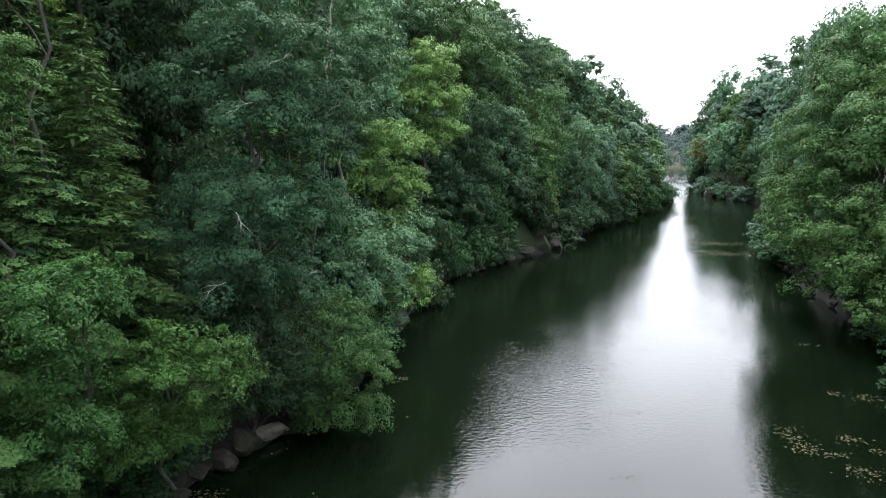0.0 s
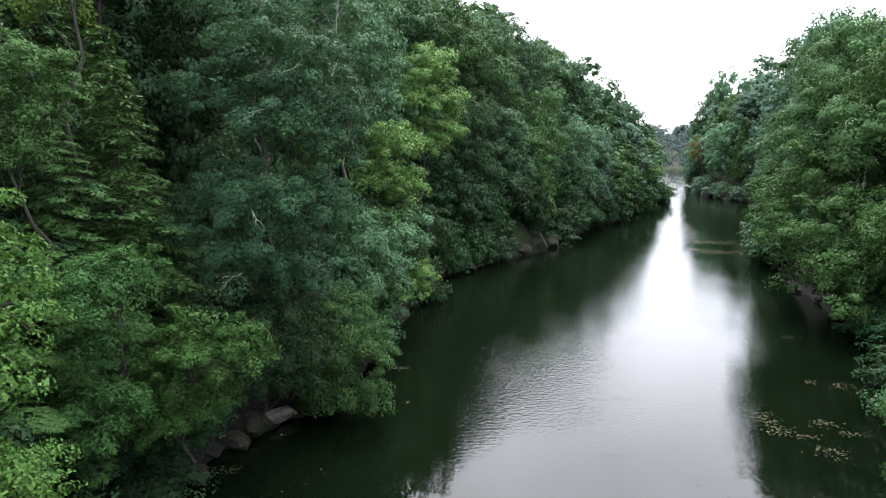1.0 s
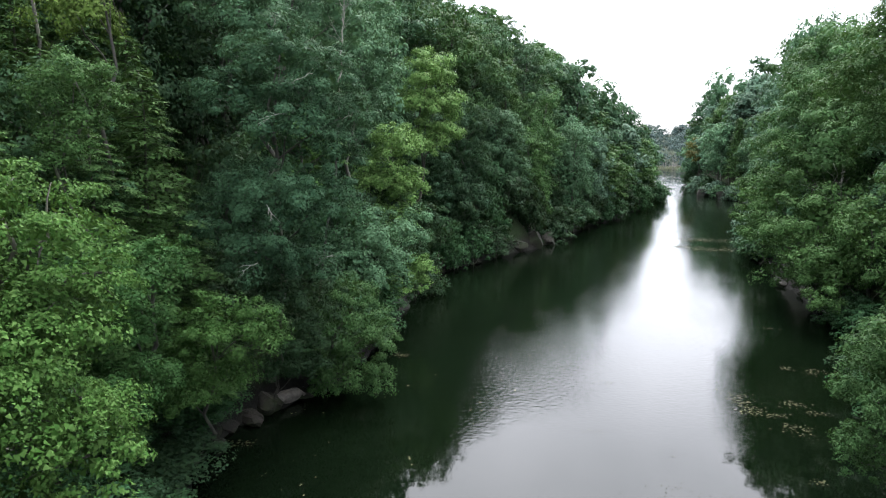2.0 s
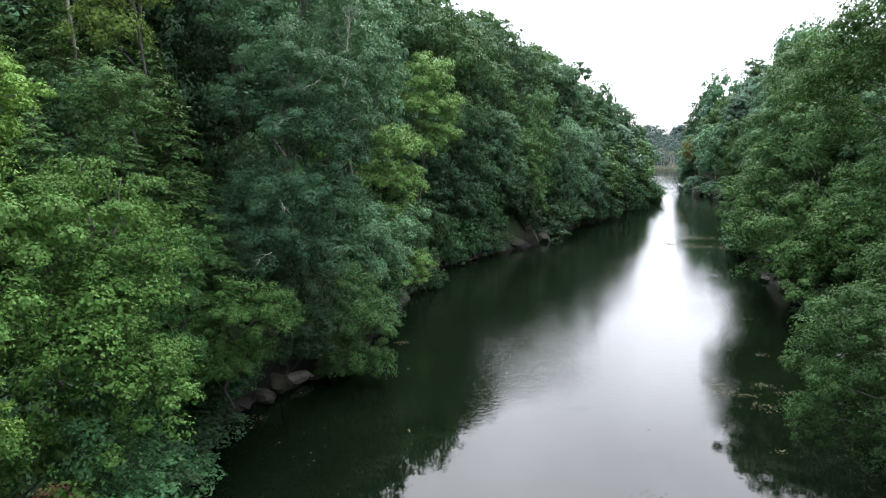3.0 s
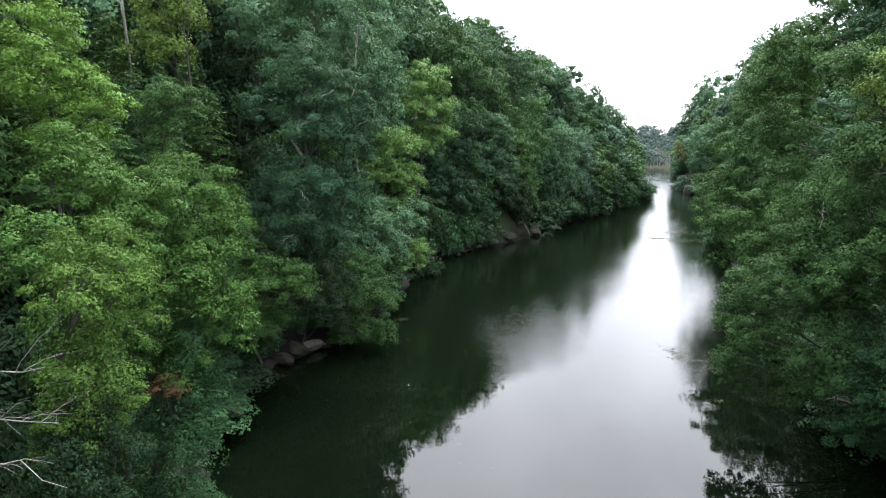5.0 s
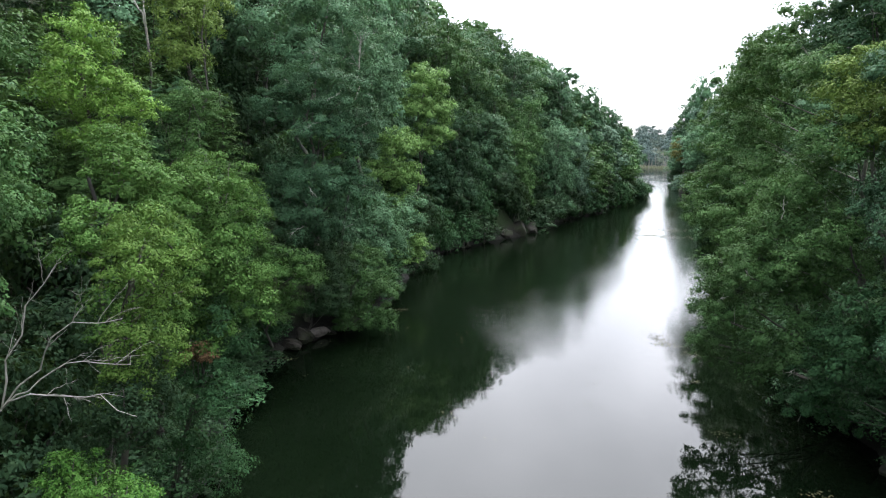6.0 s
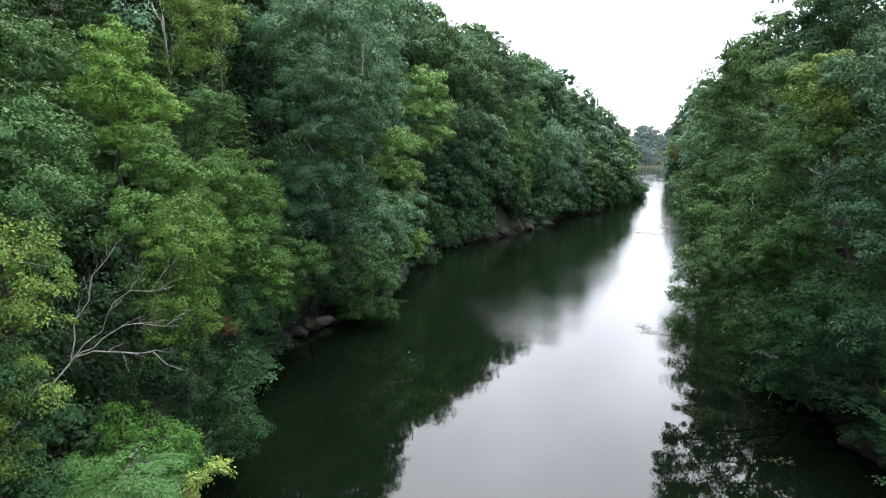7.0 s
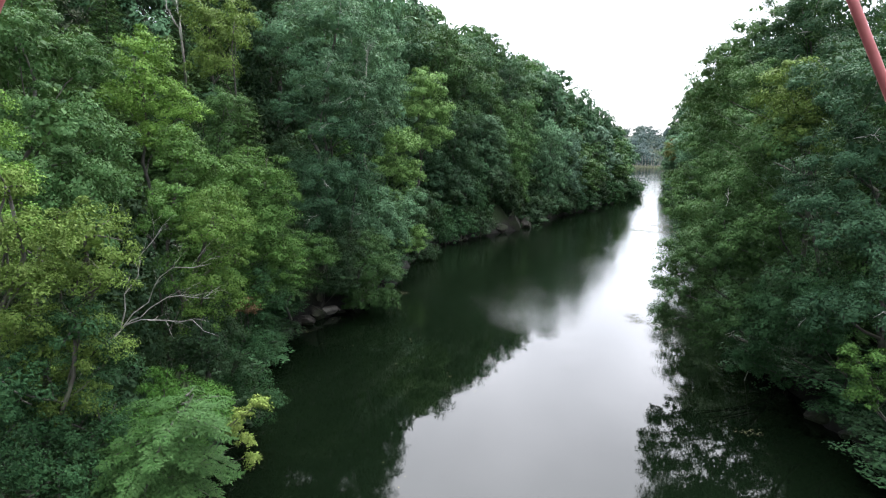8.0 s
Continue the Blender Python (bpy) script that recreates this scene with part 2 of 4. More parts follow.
def foliage(lobes, size, rng, width=0.6, thick=1.0, flat=0.72, droop=0.35, low=-0.5, plain=False, core=60, under=22):
    """Leaves on domed boughs over the outside of a crown's lobes (x, y, z, radius)."""
    lobes = np.array(lobes, float)
    verts, tris, n0 = [], [], 0
    mid = lobes[:, :3].mean(0)
    for n, (x, y, z, r) in enumerate(lobes):
        rc = 0.29 * r + 1.1 * size
        count = max(9, int(thick * 2.7 * (r / rc) ** 2))
        # boughs stand evenly round the lobe, each a little off its place
        i = np.arange(count) + 0.5
        up = 1 - i / count * (1 - low)
        turn = i * 2.39996 + rng.uniform(0, 6.28)
        d = unit(np.stack([np.sqrt(np.maximum(0, 1 - up**2)) * np.cos(turn), np.sqrt(np.maximum(0, 1 - up**2)) * np.sin(turn), up], 1) + rng.normal(0, 0.22, (count, 3)))
        # one in six reaches out past the rest as a small spray
        spray = rng.random((count, 1)) < 0.16
        c = np.array([x, y, z]) + d * r * (rng.uniform(0.56, 1.06, (count, 1)) * ~spray + rng.uniform(1.02, 1.16, (count, 1)) * spray) * [1, 1, 0.9]
        # boughs well inside another lobe are left out
        gone = np.zeros(len(c), bool)
        for m, (x2, y2, z2, r2) in enumerate(lobes):
            if m != n:
                gone |= np.linalg.norm(c - [x2, y2, z2], axis=1) < 0.7 * r2
        c, d, spray = c[~gone], d[~gone], spray[~gone]
        if not len(c):
            continue
        outward = unit(d * [1, 1, 0.5] + unit(c - mid) * [0.4, 0.4, 0.1])
        rcs = rc * rng.uniform(0.6, 1.35, (len(c), 1, 1)) * np.where(spray, 0.6, 1.0)[:, None]
        for per, shell, grow in ((int(4.4 * (rc / size) ** 2), (0.72, 1.08), 1.0), (under, (0.35, 0.7), 0)):
            q = unit(rng.normal(0, 1, (len(c), per, 3)) + outward[:, None] * 0.45 + [0, 0, 0.35])
            reach = (q * outward[:, None]).sum(-1, keepdims=True)
            p = c[:, None] + rcs * (q * [1, 1, flat] * rng.uniform(*shell, (len(c), per, 1)) + outward[:, None] * np.maximum(reach, 0) ** 2 * 0.35)
            p[..., 2] -= rcs[..., 0] * 0.30 * np.maximum(reach[..., 0], 0) ** 2
            nn = unit(q * 0.8 + outward[:, None] * 0.25 + [0, 0, 0.5] + rng.normal(0, 0.42 if size < 0.2 else 0.18, q.shape))
            oo = unit(q * [1, 1, 0.2] + outward[:, None] * 0.6)
            blade = size if grow else max(0.3 * rc, size)
            v, f = leaf_blades(p.reshape(-1, 3), nn.reshape(-1, 3), oo.reshape(-1, 3), blade, width, rng, droop, plain or not grow)
            verts.append(v)
            tris.append(f + n0)
            n0 += len(v)
        # the shaded leaf mass behind the outer boughs
        k = core
        d = unit(rng.normal(0, 1, (k, 3)))
        p = np.array([x, y, z]) + d * r * rng.uniform(0.4, 0.74, (k, 1)) * [1, 1, 0.85]
        v, f = leaf_blades(p - d * 0.1 * r, unit(d + rng.normal(0, 0.35, (k, 3))), rng.normal(0, 1, (k, 3)), max(0.15 * r, size), 0.75, rng, droop, True)
        verts.append(v)
        tris.append(f + n0)
        n0 += len(v)
    return np.concatenate(verts), np.concatenate(tris)


# ---- the lie of the land ----
LEFT_Y = (-3000, -60, -15, 0, 9, 18, 23, 27, 33, 45, 62, 75, 83, 110, 129, 162, 184, 192, 215, 260, 330, 400)
LEFT_X = (-12, -11, -10.6, -10.8, -11, -13.4, -12, -10, -6.5, -5.6, -3.5, 4, 11.5, 25.5, 37.5, 53.5, 63.5, 60, 48, 20, -60, -160)
RIGHT_Y = (-3000, -60, -1, 8, 15, 25, 41, 52, 60, 77, 112, 140, 165, 190, 240, 262, 300, 400)
RIGHT_X = (23, 23, 23.6, 25, 25, 27, 35.5, 37.5, 38.5, 44, 59.5, 73.5, 84, 81, 93, 99, 140, 260)


def shore(y, side):
    if side < 0:
        x = np.interp(y, LEFT_Y, LEFT_X)
    else:
        x = np.interp(y, RIGHT_Y, RIGHT_X)
    return x + 0.5 * np.sin(y * 0.55 + side) + 0.35 * np.sin(y * 1.37 + 2 * side)


def inland(x, y):
    """Metres from the water's edge, more than 0 on land."""
    return np.maximum(shore(y, -1) - x, x - shore(y, 1)) * 0.9


def height(x, y):
    x, y = np.asarray(x, float), np.asarray(y, float)
    d = inland(x, y)
    left = np.interp(y, (-3000, -200, 0, 60, 120, 185, 260, 330), (0.5, 0.7, 0.86, 1.0, 1.15, 0.8, 0.5, 0.2))
    right = np.interp(y, (-3000, -200, 0, 70, 150, 245, 275, 330), (0.5, 0.7, 0.9, 1.15, 1.4, 1.5, 1.0, 0.2))
    steep = np.where(x < shore(y, -1), left, right)
    crest = np.where(x < shore(y, -1), np.interp(y, (0, 45, 75, 120), (34, 34, 26, 22)), 22)
    up = 1.1 * (1 - np.exp(-np.maximum(d, 0) / 0.8)) + steep * np.clip(d - 0.5, 0, crest) + 0.18 * steep * np.clip(d - crest, 0, 60)
    up += 0.35 * np.sin(x * 0.9 + 0.3 * y) * np.clip(d, 0, 1) + 0.5 * np.sin(y * 0.31 + x * 0.17) * np.clip(d / 4, 0, 1)
    bed = np.maximum(-2.5, 0.8 * d - 0.3)
    z = np.where(d > 0, up, bed)
    # the lake ends in a marsh, and behind it a wooded hill
    far = np.clip((y - 395) / 12, 0, 1)
    hill = 0.5 + 26 * np.clip((y - 430) / 260, 0, 1) ** 0.8 + 2 * np.sin(x * 0.02 + 1) + 1.5 * np.sin(x * 0.007 + y * 0.01)
    return z * (1 - far) + np.maximum(hill, 0.4) * far


def grid_mesh(name, xs, ys, mat):
    gx, gy = np.meshgrid(xs, ys)
    v = np.stack([gx, gy, height(gx, gy)], -1).reshape(-1, 3)
    w = len(xs)
    i = (np.arange(len(ys) - 1)[:, None] * w + np.arange(w - 1)[None]).ravel()[:, None]
    f = np.concatenate([i + [[0, 1, w + 1]], i + [[0, w + 1, w]]], 1).reshape(-1, 3)
    return mesh_of(name, v, f, mat, True)


xs = np.concatenate([np.linspace(-3000, -120, 14)[:-1], np.arange(-120, -40, 5), np.arange(-40, 125, 1.5), np.arange(125, 260, 6), np.linspace(260, 3000, 14)])
ys = np.concatenate([np.linspace(-3000, -70, 12)[:-1], np.arange(-70, 200, 1.8), np.arange(200, 420, 5), np.linspace(420, 720, 16)[:-1], np.linspace(720, 3500, 10)])
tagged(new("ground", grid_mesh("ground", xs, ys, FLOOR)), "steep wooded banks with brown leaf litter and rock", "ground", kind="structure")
v = [(-3000, -3000, 0), (3000, -3000, 0), (3000, 400, 0), (-3000, 400, 0)]
tagged(new("water", mesh_of("water", v, [(0, 1, 2), (0, 2, 3)], WATER)), "calm dark green river reflecting the white sky", "water", kind="structure")


# ---- trees ----
GREENS = {
    "oak": (0.0205, 0.0530, 0.0265), "maple": (0.0205, 0.0530, 0.0245), "bright": (0.0330, 0.0800, 0.0175), "olive": (0.0660, 0.1120, 0.0240),
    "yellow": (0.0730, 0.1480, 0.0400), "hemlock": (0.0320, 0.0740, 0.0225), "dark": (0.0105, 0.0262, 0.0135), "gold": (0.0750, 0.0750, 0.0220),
    # grey and far hold distance haze as paler, bluer leaf colour
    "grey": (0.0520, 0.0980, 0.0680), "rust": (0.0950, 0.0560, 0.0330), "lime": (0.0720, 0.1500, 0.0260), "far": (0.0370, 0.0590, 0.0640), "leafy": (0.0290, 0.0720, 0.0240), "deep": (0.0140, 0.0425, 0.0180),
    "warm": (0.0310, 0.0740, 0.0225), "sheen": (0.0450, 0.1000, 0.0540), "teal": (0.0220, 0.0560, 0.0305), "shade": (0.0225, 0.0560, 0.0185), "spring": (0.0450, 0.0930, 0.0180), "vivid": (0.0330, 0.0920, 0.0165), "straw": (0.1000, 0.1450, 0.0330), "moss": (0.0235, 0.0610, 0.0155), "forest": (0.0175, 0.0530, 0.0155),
}
WORDS = {
    "oak": ("tall dark green oak on the wooded bank", "oak"), "maple": ("mid green maple on the wooded bank", "maple"),
    "bright": ("bright green broad-leaved tree on the steep bank", "tree"), "olive": ("olive green birch with yellowing leaves", "birch"),
    "yellow": ("yellow-green broad-leaved tree on the bank", "tree"), "hemlock": ("dark hemlock with drooping feathery boughs", "hemlock"),
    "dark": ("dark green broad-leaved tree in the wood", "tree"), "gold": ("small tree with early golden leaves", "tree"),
    "grey": ("tree on the far bank, leaf colour paled grey-green for haze", "tree"), "rust": ("shrub with dead rust-brown leaves", "shrub"),
    "spring": ("yellowish green broad-leaved tree on the steep bank", "tree"),
    "vivid": ("vivid green young maple low over the bank", "maple"),
    "straw": ("thin sapling with pale yellowing leaves", "sapling"),
    "shade": ("dark warm green broad-leaved tree leaning over the river", "tree"),
    "leafy": ("fresh green maple on the steep bank", "maple"),
    "moss": ("yellow-green maple low on the rocky bank", "maple"),
    "forest": ("deep green maple with layered boughs above the rocks", "maple"),
    "teal": ("tall bluish-green oak with a broad rounded crown", "oak"),
    # paler, bluer oak leaves stand in for haze upslope and upstream
    "sheen": ("tall bluish-green oak with a broad rounded crown", "oak"),
    "warm": ("warm green broad-leaved tree leaning over the river", "tree"),
    "deep": ("deep green broad-leaved tree leaning over the river", "tree"),
    "lime": ("light lime-green ash tree on the slope", "ash"),
}


def tree_from(name, root, lobes, kind, size, seed, limbs=True, label="", trunk_r=0.22, width=0.6, thick=1.0, flat=0.72, droop=0.35, plain=False, category="", core=60, under=22):
    """A tree at its root (world), with the lobes of its crown given in the world."""
    rng = np.random.default_rng(seed)
    base = new(name)
    base.matrix_basis = Matrix.Translation(root)
    lob = np.array(lobes, float) - [*root, 0]
    top = lob[np.argmax(lob[:, 2])]
    mid = lob[:, :3].mean(0)
    line = bent((0, 0, -0.6), (top[0] * 0.9 + mid[0] * 0.1, top[1], top[2]), trunk_r, min(0.04, 0.5 * trunk_r), rng, 8, 0.035)
    lines = [line]
    for x, y, z, r in lob:
        s = np.clip((z - 1.2 * r) / max(top[2], 1), 0.08, 0.8)
        j = s * 8
        a = line[int(j)][0] + (line[min(8, int(j) + 1)][0] - line[int(j)][0]) * (j - int(j))
        rr = line[int(j)][1] * 0.4
        lines.append(bent(a, (x, y, z), rr, min(0.03, 0.4 * trunk_r), rng, 3 if plain else 5, 0.05))
        for _ in range(0 if plain else 3):
            d = unit(rng.normal(0, 1, 3) + [0, 0, 0.2])
            lines.append(bent((x, y, z), np.array([x, y, z]) + d * r * 0.9, min(0.035, 0.5 * trunk_r), 0.008, rng, 3, 0.06))
    part("trunk", mesh_of("trunk", *tubes(lines, 4 if plain else 6), BARK, True), base)
    crown = part("crown", mesh_of("crown", *foliage(lob, size, rng, width, thick=thick, flat=flat, droop=droop, plain=plain, core=core, under=under), LEAF), base)
    crown.color = (*GREENS[kind], 1)
    tagged(base, label or WORDS[kind][0], category or WORDS[kind][1])
    return base


def lobes_for(h, r, low, seed, tall=1.0):
    """Lobes of a broad crown of height h and radius r, from the height low up."""
    rng = np.random.default_rng(seed)
    out, n = [], 11
    for i in range(n):
        u = (i + 0.5) / n
        turn = i * 2.4 + rng.uniform(-0.5, 0.5)
        wide = math.sqrt(max(0.1, 1 - ((u - 0.4) / 0.68) ** 2))
        rad = r * wide * rng.uniform(0.45, 0.72)
        lr = r * rng.uniform(0.38, 0.54) * (1.05 - 0.2 * u)
        out.append((rad * math.cos(turn), rad * math.sin(turn), low + (h - low - lr) * u + lr * 0.4, lr))
    out.append((0, 0, h - 0.5 * r, 0.48 * r))
    return out


def hemlock_model(name, h, seed, size, dense=1.0, lean=(0, 0), spread=0.24, girth=0.2, taper=0.75):
    """A conifer with tiers of flat drooping feathery sprays; lean: how far the top stands from the foot."""
    rng = np.random.default_rng(seed)
    base = new(name)
    tilt = np.array([*lean, 0.0])
    lines = [bent((0, 0, -0.6), tilt + [0, 0, h * 0.97], girth, 0.02, rng, 8, 0.008)]
    pts, nor, out = [], [], []
    n = int(h * 8 * dense)
    for i in range(n):
        u = (i / n) ** 0.9
        z = h * (0.08 + 0.9 * u)
        turn = i * 2.39996 + rng.uniform(-0.3, 0.3)
        ln = (1 - u) ** taper * h * spread * rng.uniform(0.7, 1.2) + 0.35
        way = np.array([math.cos(turn), math.sin(turn), 0])
        side = np.array([-way[1], way[0], 0])
        foot = tilt * (z / h)
        if i % 3 == 0:
            lines.append(bent(foot + [0, 0, z], foot + way * ln * 0.75 + [0, 0, z - 0.1 * ln], 0.03, 0.01, rng, 3, 0.02))
        # side sprays stand in two rows along the bough, each with its own row of needles
        m = max(5, int(ln / (size * 1.15)))
        per = max(4, int(0.4 * ln / (size * 0.34)))
        at = np.repeat(np.arange(m) / m * 0.9 + 0.1, 2 * per)
        hand = np.tile(np.repeat([-1.0, 1.0], per), m)
        along = np.tile(np.linspace(0.08, 1, per), 2 * m)
        reach = 0.42 * ln * (1.06 - at) * np.repeat(rng.uniform(0.7, 1.2, 2 * m), per) + 0.6 * size
        across = hand * along * reach * 0.8
        s = at + along * reach * 0.6 / ln
        keep = np.repeat(rng.random(2 * m) > 0.12, per)
        p = foot + way * (s * ln)[:, None] + side * across[:, None] + rng.normal(0, 0.12 * size, (len(s), 3))
        p[:, 2] += z - (0.22 + 0.2 * rng.random()) * ln * s**2 - 0.28 * np.abs(across) + 0.1 * ln * s
        k = len(s)
        pts.append(p[keep])
        nor.append(unit(np.array([0, 0, 1.0]) + way * 0.25 + rng.normal(0, 0.2, (k, 3)))[keep])
        out.append(unit(way * 0.8 + side * (hand * rng.uniform(0.2, 1.4, k))[:, None])[keep])
    part("trunk", mesh_of("trunk", *tubes(lines), BARK, True), base)
    v, f = leaf_blades(np.concatenate(pts), np.concatenate(nor), np.concatenate(out), size, 0.42, rng, 0.3, True)
    crown = part("crown", mesh_of("crown", v, f, LEAF), base)
    crown.color = (*GREENS["hemlock"], 1)
    tagged(base, *WORDS["hemlock"])
    return base


USED = set()


SHRUB_WORDS = {"warm": "warm green leafy shrub on the wooded bank", "maple": "mid green leafy shrub on the wooded bank", "oak": "bluish green leafy shrub on the wooded bank", "dark": "shrub under the trees, leaf green darkened for shade",
               "deep": "deep green shrub hanging over the water", "grey": "shrub at the water's edge, paled grey-green for haze", "olive": "olive green shrub at the water's edge", "bright": "bright green shrub at the water's edge"}


def placed(model, x, y, z, turn, wide, tall, kind, label="", category=""):
    """A copy of a model tree, set on the ground."""
    if model.name.startswith("shrub"):
        label, category = SHRUB_WORDS[kind], "shrub"
    if model.name not in USED:
        USED.add(model.name)
        ob = model
        ob.matrix_basis = Matrix.Translation((x, y, z)) @ Matrix.Rotation(turn, 4, "Z") @ Matrix.Diagonal((wide, wide, tall, 1))
    else:
        ob = copy_thing(model, Matrix.Translation((x, y, z)) @ Matrix.Rotation(turn, 4, "Z") @ Matrix.Diagonal((wide, wide, tall, 1)) @ Matrix.Diagonal((*[1 / v for v in model.scale], 1)))
    shade = 0.72 + 0.56 * ((x * 12.9898 + y * 78.233) % 1)
    for c in ob.children:
        if c.name.startswith("crown"):
            c.color = (*[v * shade for v in GREENS[kind]], 1)
    return tagged(ob, label or WORDS[kind][0], category or WORDS[kind][1], "shrubs of the banks" if model.name.startswith("shrub") else "trees of the wood")


